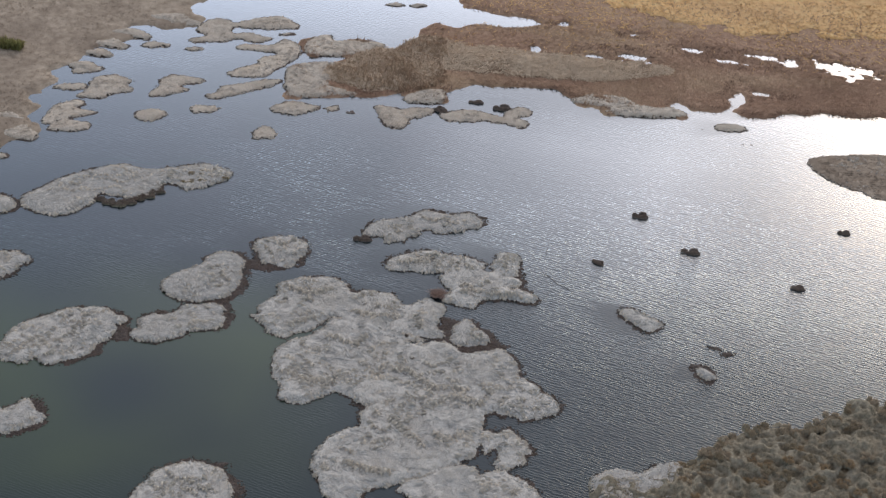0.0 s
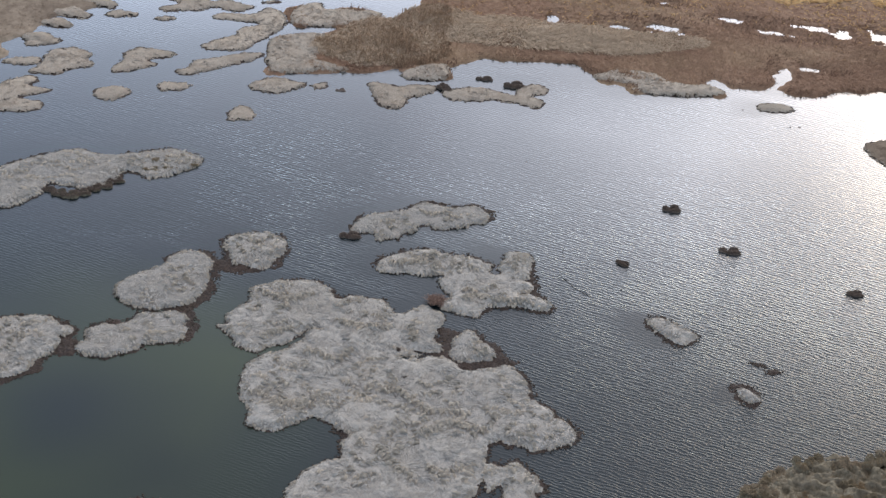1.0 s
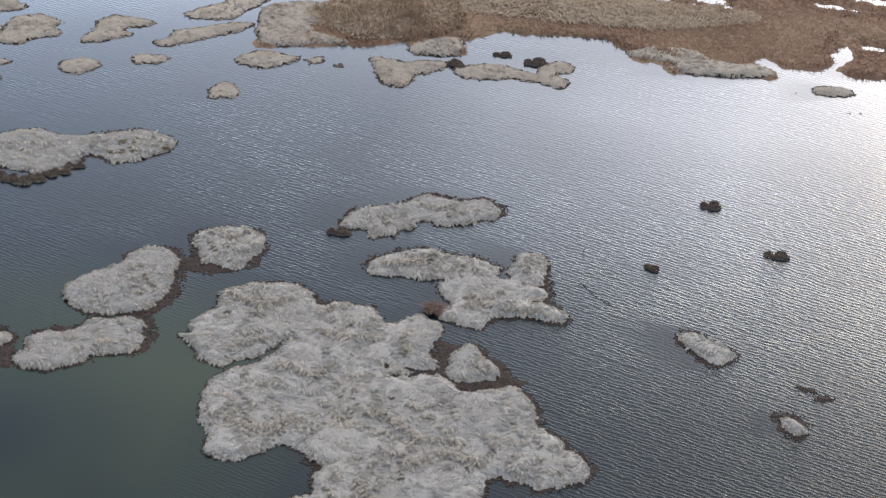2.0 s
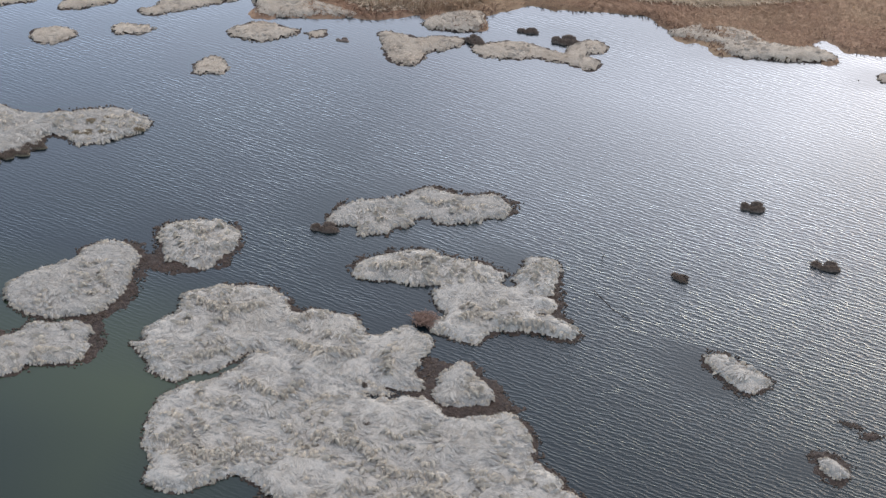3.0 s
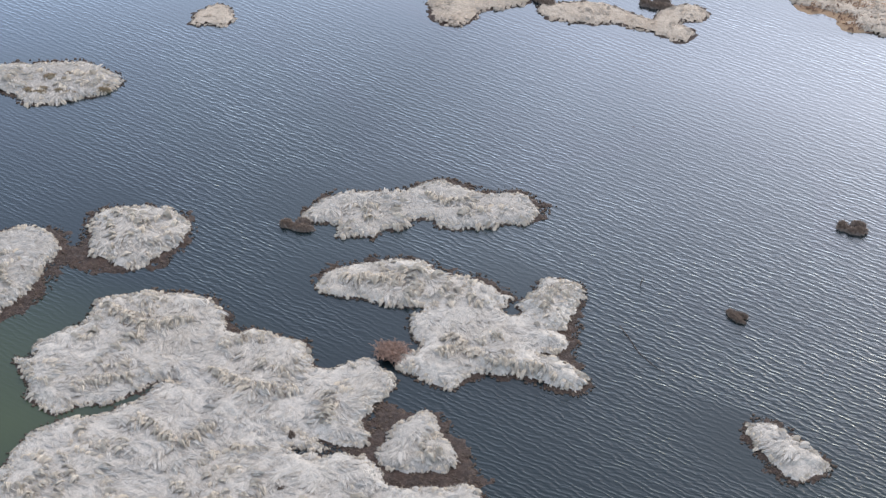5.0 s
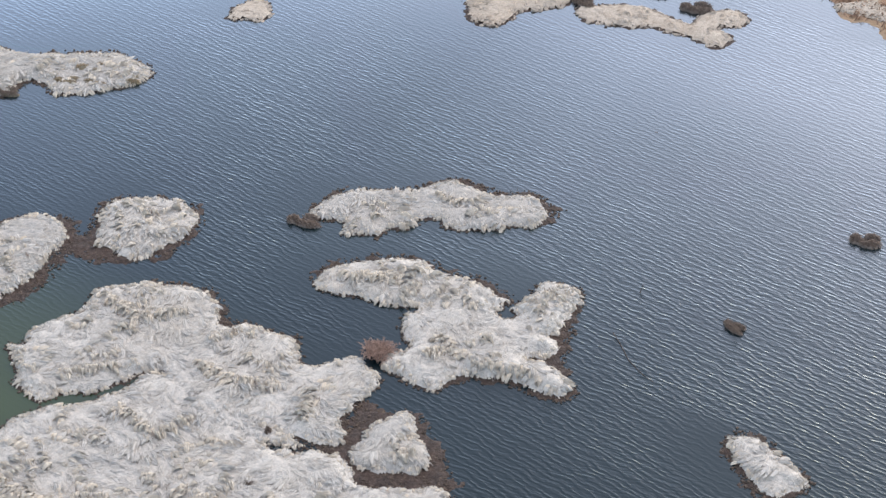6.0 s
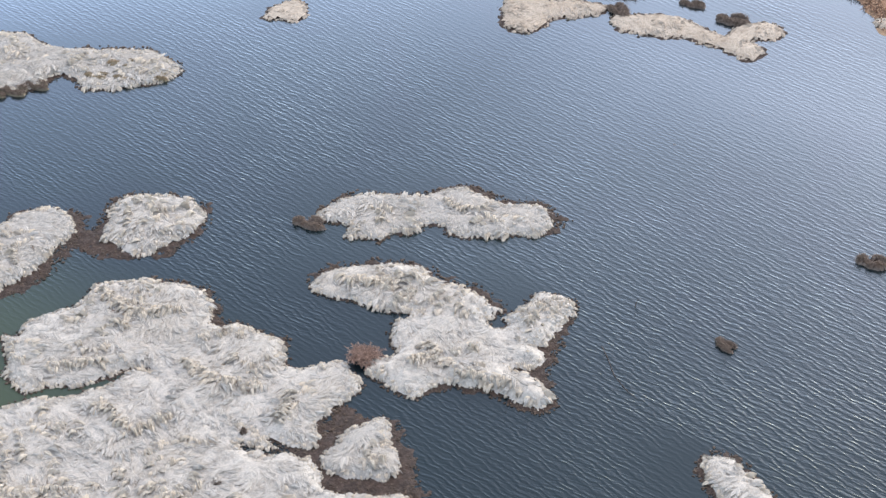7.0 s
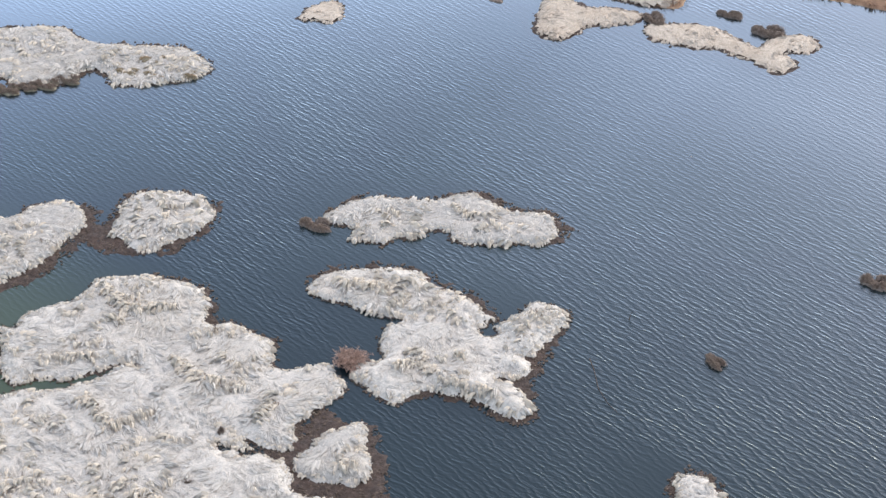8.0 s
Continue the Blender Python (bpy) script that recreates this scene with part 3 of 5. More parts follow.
def tussock(x, y, size, stretch, turn, label, mat=M_TUSSOCK, count=600, tall=0.08, group="tussocks in open water", z=0.0, mound=M_CUSHION):
    """A dark sedge tussock standing alone in the water: lobed peat mound and a shock of short blades."""
    thing = tagged(new("sedge_tussock"), label, "tussock", group)
    thing.location, thing.rotation_euler = (x, y, z), (0, 0, turn)
    gx, gy = np.meshgrid(np.linspace(-2, 2, 40) * size * stretch, np.linspace(-2, 2, 40) * size, indexing="ij")
    lobes = [(0.25, -0.3, 0.7, 0.5), (-0.55, 0.1, 0.42, 0.55), (0.3, 0.6, 0.5, 0.36)]
    r = np.min([np.hypot((gx / (size * stretch) - u) / a, (gy / size - v) / b) for u, v, a, b in lobes], axis=0) + 0.3 * soft_noise(gx + x, gy + y, size * 0.8, 3)
    rise = 0.5 * size * np.where(r < 1, np.sqrt(np.clip(1.05 - r * r, 0, 2)), 0.22 - 2 * (r - 1)) + 0.03 * soft_noise(gx + x, gy + y, 0.1, 2) - 0.03
    part("mound", sheet("mound", gx, gy, rise, r < 1.2), mound, thing, "brown peat mound")
    read, rad = sampler(gx, gy, rise), sampler(gx, gy, r)
    px, py = rng.uniform(-1, 1, count * 3) * size * stretch, rng.uniform(-1, 1, count * 3) * size
    ok = rad(px, py) < 0.9
    px, py = px[ok][:count], py[ok][:count]
    n = len(px)
    part("tuft", blades("tuft", np.stack([px, py, read(px, py)], 1), np.arctan2(py, px) + rng.normal(0, 0.9, n), rng.uniform(0.3, 1.0, n) * min(0.16, size * 0.5), rng.uniform(0.3, 1.0, n) * tall, rng.uniform(0.012, 0.03, n), rng.uniform(0, 0.08, n)), mat, thing, kind="stuff")
    return thing


def shrub(x, y, z, size, tall, mat, name, label, category, stems=90, group=""):
    """A low bare bush: arching stems that fork into fine twigs."""
    thing = tagged(new(name), label, category, group)
    thing.location = (x, y, z)
    head = rng.uniform(0, 2 * np.pi, stems)
    ln = rng.uniform(0.5, 1.0, stems) * size
    root = np.stack([rng.normal(0, size * 0.25, stems), rng.normal(0, size * 0.25, stems), np.zeros(stems)], 1)
    up = rng.uniform(0.5, 1.0, stems) * tall
    part("stem_cluster", blades("stem_cluster", root, head, ln * 0.7, up, np.full(stems, 0.03), -up * 0.5, 5), mat, thing)
    k = stems * 9
    own = rng.integers(0, stems, k)
    t = rng.uniform(0.3, 1, k)
    at = root[own] + np.stack([np.cos(head[own]) * ln[own] * 0.7 * t, np.sin(head[own]) * ln[own] * 0.7 * t, up[own] * (np.sin(np.pi * 0.85 * t) + 0.5 * t ** 2)], 1)
    part("brushwood", blades("brushwood", at, rng.uniform(0, 2 * np.pi, k), rng.uniform(0.05, 0.22, k) * size, rng.uniform(0.05, 0.3, k) * tall, np.full(k, 0.018), rng.uniform(-0.1, 0.1, k) * tall, 3), mat, thing, kind="stuff")
    return thing


# ---------------------------------------------------------------- ground and water
gx, gy = np.meshgrid(np.concatenate([np.linspace(-2600, -160, 14), np.linspace(-140, 160, 40), np.linspace(200, 2600, 14)]),
                     np.concatenate([np.linspace(-2600, -120, 14), np.linspace(-100, 220, 40), np.linspace(260, 2900, 14)]), indexing="ij")
far = np.hypot(gx - 5, gy - 80)
gz = -0.7 + np.clip((far - 85) / 25, 0, 1) * 1.0 + np.clip((far - 120) / 400, 0, 1) * 2.0 * (1 + soft_noise(gx, gy, 300, 3))
tagged(part("ground", sheet("ground", gx, gy, gz, np.ones(gx.shape, bool)), M_GROUND, None, "dry brown lake floor and distant open ground", "structure"), category="ground")
# ---------------------------------------------------------------- marsh and banks
POOLS = [(7.02, 106.03, 1.0, 0.7), (22.18, 109.28, 2.0, 0.9), (16.83, 109.23, 1.0, 0.3), (14.46, 107.82, 0.95, 0.3), (18.87, 108.97, 0.55, 0.5), (17.10, 103.66, 0.6, 0.2),
         (-0.09, 105.10, 0.4, 0.46), (4.40, 105.49, 0.75, 0.28), (11.40, 108.75, 0.6, 0.2), (6.64, 109.75, 0.4, 0.16), (23.38, 107.90, 0.3, 0.3)]
REED_BED = [(-14.35, 96.91), (-13.59, 98.93), (-12.24, 100.72), (-10.23, 103.13), (-7.93, 104.36), (-4.02, 104.22), (0.24, 104.72), (4.44, 105.21), (9.86, 105.65),
            (10.13, 103.91), (4.90, 102.05), (-1.17, 100.75), (-6.09, 99.76), (-6.88, 97.57), (-8.62, 96.17), (-10.56, 95.53), (-12.69, 95.69)]
reed_loop = [shoreline(REED_BED, 0.4)]
rx, ry = grid_over(reed_loop, 1.0, 0.3)
reed_at = sampler(rx, ry, inside_distance(rx, ry, reed_loop) + 0.6 * soft_noise(rx, ry, 1.5, 3))
MARSH_WEST = [(-16.15, 93.53), (-16.87, 96.91), (-15.71, 98.16), (-14.40, 98.85), (-13.32, 99.65), (-13.78, 99.76), (-14.77, 99.44), (-16.08, 99.46), (-16.86, 100.74), (-16.19, 102.32), (-15.27, 102.62), (-14.77, 101.87), (-12.75, 102.53), (-10.49, 102.17), (-9.12, 104.63), (-8.60, 106.19), (-4.77, 107.82), (-1.43, 108.63), (2.33, 109.67), (6.39, 106.03), (5.71, 99.68), (3.27, 99.33), (1.60, 99.39), (-0.62, 98.94), (-1.98, 98.41), (-3.23, 98.35), (-4.72, 97.45), (-5.22, 96.86), (-4.94, 95.60), (-6.65, 94.88), (-7.80, 95.36), (-8.49, 95.57), (-9.94, 94.67), (-13.85, 93.59), (-15.16, 93.01)]
MARSH_EAST = [(1.50, 109.39), (-0.28, 109.57), (-2.95, 109.64), (-5.67, 109.99), (-7.17, 110.75), (-9.27, 116.23), (7.35, 130.35), (39.68, 141.31), (39.62, 105.86), (26.26, 102.87), (23.93, 102.38), (20.72, 101.70), (17.38, 100.30), (15.52, 100.54), (15.98, 102.20), (15.85, 103.40), (15.58, 104.74), (15.45, 102.60), (15.30, 101.73), (14.31, 100.32), (11.05, 100.04), (12.26, 98.67), (10.51, 98.03), (6.69, 97.48), (6.38, 98.21), (4.05, 98.47), (2.42, 99.48), (0.31, 104.05)]
_, marsh_land, marsh_ground, marsh_box = land_sheet("marsh", [MARSH_WEST, MARSH_EAST], "low brown marsh with bright pools", M_MARSH, 0.08, 0.14, 0.75, POOLS, 0.12, mounds=reed_at)
_, meadow_land, meadow_ground, meadow_box = land_sheet("meadow", [[(2.57, 116.36), (4.46, 113.13), (7.75, 111.74), (14.23, 112.25), (25.53, 114.74), (45.81, 119.50), (40.75, 139.68), (-2.30, 142.94), (-4.42, 127.25)]],
                                                       "dry meadow behind the marsh with sun glow painted into its gold", M_SUNGLOW, 0.1, 0.3, 2.6, (), 0.2)
_, west_land, west_ground, west_box = land_sheet("west_bank", [[(-51.33, 102.21), (-27.46, 110.17), (-25.99, 104.75), (-26.79, 103.71), (-25.24, 102.33), (-25.58, 101.29), (-26.99, 100.18), (-28.93, 100.00), (-30.29, 98.82), (-28.62, 98.45), (-29.57, 97.33), (-31.50, 95.35), (-29.84, 95.35), (-31.52, 94.19), (-31.63, 93.27), (-32.75, 91.61), (-32.19, 90.08), (-33.33, 87.44), (-31.88, 86.41), (-32.03, 85.14), (-30.89, 83.75), (-31.33, 82.18), (-32.75, 80.56), (-35.25, 78.62), (-39.70, 75.71)]], "pale brown muddy bank with matted grass", M_BANK, 0.08, 0.22, 1.0, (), 0.12)
_, scrub_land, scrub_ground, scrub_box = land_sheet("scrub_bank", [[(12.64, 55.61), (12.74, 56.94), (13.92, 57.82), (15.11, 57.63), (15.76, 58.79), (17.33, 59.35), (18.43, 61.03), (19.88, 62.83), (21.41, 64.28), (22.32, 65.23), (23.21, 64.65), (24.36, 64.99), (24.78, 65.96), (25.91, 66.57), (26.11, 68.36), (27.10, 68.77), (28.40, 68.64), (32.78, 71.22), (35.83, 55.53), (14.00, 49.26)]], "olive brown scrubby bank above the water", M_SCRUB_FLOOR, 0.4, 0.09, 0.5, (), 0.25, 0.38)


def meadow_edge(px):
    return 110.5 + 0.04 * np.clip(px - 2.2, 0, 60)


standing_grass("marsh_grass", marsh_land, marsh_ground, marsh_box, 100000, (0.12, 0.3), 0.05, M_MARSH_BLADE, "dense brown marsh grass", "marsh grass", 1.1, (1.15, 1.5), 0.15,
               lambda px, py: py < meadow_edge(px) + 6 * soft_noise(px * 0.4, py, 5.0, 3) + rng.normal(0, 2.5, len(px)))
standing_grass("meadow_grass", meadow_land, meadow_ground, meadow_box, 26000, (0.15, 0.4), 0.08, M_SUNGLOW_BLADE, "dry meadow grass with sun glow painted into its gold", "grass", 0.9, (1.2, 1.5), 0.1)
standing_grass("meadow_grass", marsh_land, marsh_ground, marsh_box, 16000, (0.15, 0.4), 0.07, M_SUNGLOW_BLADE, "glow-tinted golden grass thinning out into the brown marsh", "grass", 0.9, (1.2, 1.5), 0.1,
               lambda px, py: py > meadow_edge(px) - 1.0 + 5 * soft_noise(px * 0.4, py, 5.0, 3, 3.0) - np.abs(rng.normal(0, 3.0, len(px))))
standing_grass("marsh_grass", meadow_land, meadow_ground, meadow_box, 16000, (0.15, 0.35), 0.06, M_MARSH_BLADE, "brown marsh grass running out into the glow-tinted golden meadow", "marsh grass", 1.1, (1.15, 1.5), 0.0,
               lambda px, py: py < meadow_edge(px) + 3.5 + 9 * soft_noise(px * 0.35, py, 5.0, 3, 8.0) + np.abs(rng.normal(0, 3.0, len(px))))
standing_grass("shore_sedge", marsh_land, marsh_ground, marsh_box, 22000, (0.15, 0.38), 0.05, M_FRINGE, "dark russet sedge along the marsh shore and pools", "sedge", 0.8, (0.9, 1.45), 0.02,
               lambda px, py: marsh_land(px, py) < 0.35 + 0.9 * np.clip(soft_noise(px * 0.5, py, 3.0, 2, 15.0) + 0.3, 0, 1))
standing_grass("bank_grass", west_land, west_ground, west_box, 12000, (0.12, 0.3), 0.05, M_BANK_BLADE, "matted pale brown bank grass", "grass", 0.9, (1.2, 1.5), 0.2)
standing_grass("reed_bed", reed_at, marsh_ground, (rx.min(), rx.max(), ry.min(), ry.max()), 34000, (0.25, 0.55), 0.045, M_REED, "tall tan reeds along the marsh edge", "reeds", 0.7, (1.2, 1.5), 0.0)
FRONT = [(-13.9, 97.23), (-12.58, 96.03), (-10.81, 95.38), (-8.53, 95.87), (-5.89, 98.21), (-6.4, 101.2), (-7.33, 104.41), (-8.96, 104.32), (-10.1, 102.23), (-12.13, 100.55), (-13.31, 98.83)]
front_loop = [shoreline(FRONT, 0.4)]
fx, fy = grid_over(front_loop, 1.0, 0.3)
front_at = sampler(fx, fy, inside_distance(fx, fy, front_loop) + 0.9 * soft_noise(fx, fy, 1.6, 3, 27.0))
front_box = (fx.min(), fx.max(), fy.min(), fy.max())
standing_grass("russet_reeds", front_at, marsh_ground, front_box, 4200, (0.25, 0.5), 0.045, M_RUSSET_REED, "feathery russet reeds leaning at the head of the marsh", "reeds", 0.45, (0.6, 1.35), 0.0)
standing_grass("tan_reeds", front_at, marsh_ground, front_box, 3600, (0.22, 0.45), 0.04, M_REED, "loose tan reeds among russet ones at the head of the marsh", "reeds", 0.6, (0.8, 1.4), 0.2)
standing_grass("scrub", scrub_land, scrub_ground, scrub_box, 18000, (0.08, 0.22), 0.026, M_SCRUB, "low olive brown scrub", "scrub", 0.3, (0.6, 1.5), 0.1)
reed_island([[(12.64, 55.77), (12.75, 57.12), (13.92, 57.99), (15.11, 57.80), (15.92, 59.00), (17.19, 59.37), (17.70, 58.03), (17.26, 55.31), (13.93, 53.83)]], "pale sedge tongue at the tip of the scrub bank", rim=0.3, height=0.36)

# ---------------------------------------------------------------- sedge islands
PALE = "pale bleached sedge island with a dark peat rim"
BIG_NORTH = [(-10.71, 66.66), (-10.24, 66.77), (-10.38, 67.32), (-10.13, 68.33), (-9.73, 69.04), (-9.83, 69.81), (-9.79, 70.32), (-9.22, 70.98), (-8.55, 71.51), (-7.67, 71.80), (-6.65, 71.97), (-6.35, 71.60), (-6.02, 71.57), (-5.74, 71.17), (-5.34, 70.80), (-4.84, 70.79), (-4.64, 71.15), (-3.99, 71.21), (-3.17, 71.27), (-2.84, 71.32), (-2.53, 71.03), (-2.24, 70.74), (-1.96, 70.21), (-1.74, 70.28), (-1.37, 70.45), (-1.08, 71.04), (-0.62, 71.46), (-0.13, 71.29), (0.42, 71.13), (0.73, 70.77), (0.74, 69.97), (0.74, 69.59), (0.81, 69.22), (0.68, 68.85), (0.75, 68.58), (1.08, 68.21), (1.23, 67.68), (0.85, 67.42), (0.12, 66.88), (-1.66, 66.42), (-4.09, 67.13), (-5.60, 67.80), (-6.17, 67.09), (-6.61, 66.15), (-7.49, 65.45), (-8.05, 64.95), (-8.70, 65.00), (-9.22, 65.10), (-9.61, 65.64)]
BIG_MIDDLE = [(-5.89, 66.58), (-5.60, 67.80), (-3.89, 67.55), (-1.46, 66.82), (0.27, 66.57), (0.78, 67.15), (1.21, 67.29), (2.22, 67.01), (2.74, 66.55), (3.81, 66.78), (4.92, 67.44), (5.39, 67.26), (5.96, 66.60), (6.36, 66.03), (6.56, 65.50), (6.45, 65.02), (7.37, 64.55), (7.88, 64.35), (8.08, 63.79), (8.59, 63.69), (9.21, 63.27), (9.49, 62.80), (9.31, 62.11), (8.82, 61.54), (8.09, 61.19), (7.50, 60.84), (7.13, 61.07), (6.61, 61.25), (6.29, 60.90), (5.83, 61.18), (5.48, 60.95), (5.43, 59.80), (5.67, 57.38), (5.05, 56.41), (4.31, 55.32), (3.38, 54.38), (1.84, 53.28), (0.59, 52.42), (0.04, 51.40), (-0.72, 50.59), (-1.69, 51.17), (-2.20, 51.64), (-2.61, 52.55), (-3.34, 54.08), (-3.09, 55.49), (-2.88, 56.36), (-2.08, 57.40), (-1.49, 57.73), (-1.72, 58.88), (-1.37, 61.21), (-4.75, 63.34)]
BIG_SOUTH_WEST = [(-1.78, 59.76), (-2.72, 60.22), (-3.61, 60.44), (-4.26, 59.90), (-4.75, 59.55), (-5.18, 58.96), (-5.98, 58.91), (-6.73, 59.12), (-6.84, 60.12), (-7.29, 60.56), (-7.81, 61.52), (-8.07, 62.84), (-8.11, 63.75), (-7.47, 64.85), (-7.09, 64.91), (-6.59, 65.73), (-5.89, 66.58), (-3.76, 67.29), (-1.21, 66.33), (1.96, 63.12), (0.58, 60.08)]
BIG_SOUTH_EAST = [(1.96, 52.80), (2.42, 53.60), (3.32, 54.62), (4.27, 55.51), (5.00, 55.87), (5.77, 55.83), (6.20, 55.32), (6.82, 55.81), (7.49, 56.05), (8.30, 55.76), (9.08, 55.10), (9.88, 54.31), (10.39, 53.30), (9.86, 51.91), (7.20, 50.92), (4.24, 51.33), (2.76, 52.42)]
BIG_EAST_LOBE = [(5.56, 58.96), (5.80, 59.41), (6.42, 59.31), (6.97, 59.90), (7.58, 59.36), (8.24, 58.90), (8.72, 58.13), (8.38, 57.82), (8.39, 56.98), (7.84, 56.41), (7.48, 56.10), (6.83, 56.54), (6.37, 57.15), (5.89, 57.71)]
TRIANGLE = [(1.85, 67.70), (1.63, 68.99), (1.85, 69.42), (2.22, 69.99), (2.72, 69.71), (3.04, 69.05), (3.59, 68.82), (4.26, 68.19), (4.09, 67.72), (3.59, 67.42), (2.75, 67.07), (2.08, 67.15)]
TRIANGLE_PEAT = [(0.63, 69.82), (1.20, 69.82), (1.76, 69.78), (2.70, 70.03), (4.01, 69.22), (5.38, 67.91), (4.97, 67.22), (3.86, 66.57), (2.50, 66.38), (1.02, 66.67), (-0.53, 66.19), (0.77, 67.11), (0.98, 68.14)]
WING = [(-3.86, 74.33), (-3.94, 74.80), (-3.79, 75.23), (-3.06, 75.81), (-2.12, 76.44), (-1.13, 76.82), (-0.66, 76.61), (-0.11, 76.46), (0.41, 76.68), (1.03, 76.68), (1.48, 76.39), (2.23, 76.30), (2.13, 75.98), (2.41, 75.60), (2.76, 75.49), (2.55, 76.06), (2.67, 76.40), (2.67, 76.94), (2.64, 77.50), (3.53, 78.02), (3.93, 77.74), (4.29, 77.30), (4.16, 76.98), (4.39, 75.83), (4.44, 75.49), (4.16, 75.25), (4.59, 75.18), (4.88, 74.85), (4.61, 74.20), (4.15, 74.09), (4.26, 73.83), (4.87, 73.96), (5.59, 73.82), (6.22, 73.24), (6.02, 72.81), (5.01, 72.76), (3.88, 72.72), (3.55, 72.42), (3.09, 72.47), (2.65, 71.71), (2.43, 71.25), (1.82, 71.21), (0.32, 71.52), (0.24, 71.94), (0.84, 72.64), (0.00, 73.43), (-0.21, 74.06), (0.06, 74.72), (-0.98, 74.31), (-2.29, 74.09), (-3.28, 73.90)]
WING_PEAT_EAST = [(4.24, 75.47), (4.24, 76.50), (4.33, 77.33), (4.83, 76.17), (5.07, 74.97), (5.92, 73.85), (5.26, 73.84), (4.24, 73.95), (4.57, 74.27), (4.80, 74.74)]
WING_PEAT_NORTH = [(-4.20, 74.29), (-4.13, 75.22), (-3.22, 76.04), (-2.42, 76.53), (-1.06, 76.93), (-0.09, 76.76), (1.10, 76.98), (2.28, 76.51), (2.67, 76.58), (2.21, 75.92), (-1.80, 75.97), (-3.65, 74.26)]
LONG = [(-6.20, 77.21), (-6.29, 77.73), (-6.25, 78.33), (-5.92, 78.87), (-5.32, 79.32), (-4.03, 79.86), (-3.66, 80.19), (-3.43, 80.72), (-3.01, 81.15), (-2.41, 81.31), (-1.88, 81.21), (-1.27, 81.18), (-0.21, 81.68), (0.34, 81.62), (0.81, 81.20), (0.92, 80.61), (0.63, 80.17), (0.19, 79.98), (-0.10, 79.54), (-0.62, 79.12), (-1.23, 79.00), (-1.79, 78.98), (-2.12, 79.13), (-2.60, 78.97), (-2.87, 78.70), (-2.91, 78.18), (-3.31, 77.81), (-3.48, 77.22), (-4.14, 77.00), (-4.65, 76.82), (-4.83, 77.36), (-5.29, 77.45), (-5.84, 77.22)]
LONG_PEAT = [(-6.29, 78.65), (-5.64, 79.42), (-4.17, 80.06), (-3.15, 81.36), (-1.54, 81.41), (-0.27, 81.96), (0.64, 81.79), (1.25, 81.43), (1.26, 80.62), (0.70, 80.06), (-0.39, 80.71), (-5.66, 78.78)]
ROUND = [(-12.39, 73.49), (-12.63, 74.24), (-12.37, 74.73), (-11.94, 75.16), (-11.29, 75.51), (-10.51, 75.61), (-9.84, 75.37), (-9.39, 75.03), (-9.17, 74.36), (-9.10, 73.77), (-9.43, 73.43), (-9.70, 72.66), (-10.02, 72.33), (-10.54, 72.16), (-10.89, 72.43), (-11.49, 72.27), (-11.85, 72.66)]
ROUND_PEAT = [(-12.99, 74.10), (-12.77, 74.79), (-12.08, 75.45), (-10.98, 75.81), (-9.88, 75.73), (-9.04, 75.04), (-8.76, 74.11), (-9.03, 73.02), (-9.63, 72.24), (-10.36, 71.75), (-11.30, 71.46), (-12.20, 71.43), (-12.71, 72.20), (-12.46, 72.71), (-12.65, 73.39)]
LEFT_A = [(-16.96, 67.97), (-17.03, 68.72), (-16.56, 69.48), (-15.90, 70.20), (-15.30, 71.07), (-15.15, 71.91), (-14.31, 72.59), (-13.55, 72.66), (-12.95, 72.31), (-12.64, 71.61), (-12.51, 70.59), (-12.43, 69.76), (-12.35, 68.89), (-12.64, 68.05), (-13.24, 67.62), (-14.13, 67.14), (-15.09, 66.84), (-15.93, 67.03), (-16.54, 67.44)]
LEFT_A_PEAT = [(-15.48, 71.54), (-14.40, 72.84), (-13.16, 73.05), (-12.40, 72.20), (-11.99, 70.76), (-11.70, 69.58), (-11.87, 68.44), (-12.43, 67.53), (-14.02, 66.83), (-15.18, 66.67), (-13.08, 68.41), (-12.79, 70.51), (-13.51, 72.14)]
LEFT_B = [(-17.11, 62.40), (-16.79, 63.25), (-17.13, 64.20), (-16.72, 64.71), (-15.81, 65.09), (-15.08, 65.56), (-14.91, 66.35), (-14.02, 66.83), (-13.33, 67.05), (-12.60, 66.79), (-12.33, 66.05), (-12.06, 65.80), (-12.14, 65.05), (-12.80, 64.36), (-13.66, 63.84), (-14.20, 63.30), (-15.06, 62.47), (-15.98, 62.18)]
LEFT_B_PEAT = [(-15.13, 66.53), (-12.98, 67.36), (-12.03, 67.02), (-11.50, 65.98), (-11.74, 64.94), (-12.40, 64.25), (-12.64, 65.61), (-13.59, 66.52)]
LEFT_C = [(-24.35, 58.45), (-24.29, 60.56), (-24.01, 61.25), (-23.45, 62.15), (-22.62, 62.89), (-21.83, 63.75), (-20.76, 64.39), (-19.75, 64.69), (-18.78, 64.30), (-18.01, 64.22), (-17.72, 63.82), (-18.43, 63.23), (-18.15, 62.41), (-18.32, 61.75), (-18.79, 61.01), (-18.90, 59.79), (-19.84, 58.92), (-21.03, 58.27), (-21.85, 58.79), (-22.06, 58.14), (-23.27, 58.01)]
LEFT_C_PEAT = [(-19.86, 64.97), (-18.26, 64.70), (-17.47, 63.83), (-16.97, 62.04), (-17.98, 61.50), (-18.53, 59.79), (-19.90, 58.61), (-18.35, 62.35)]
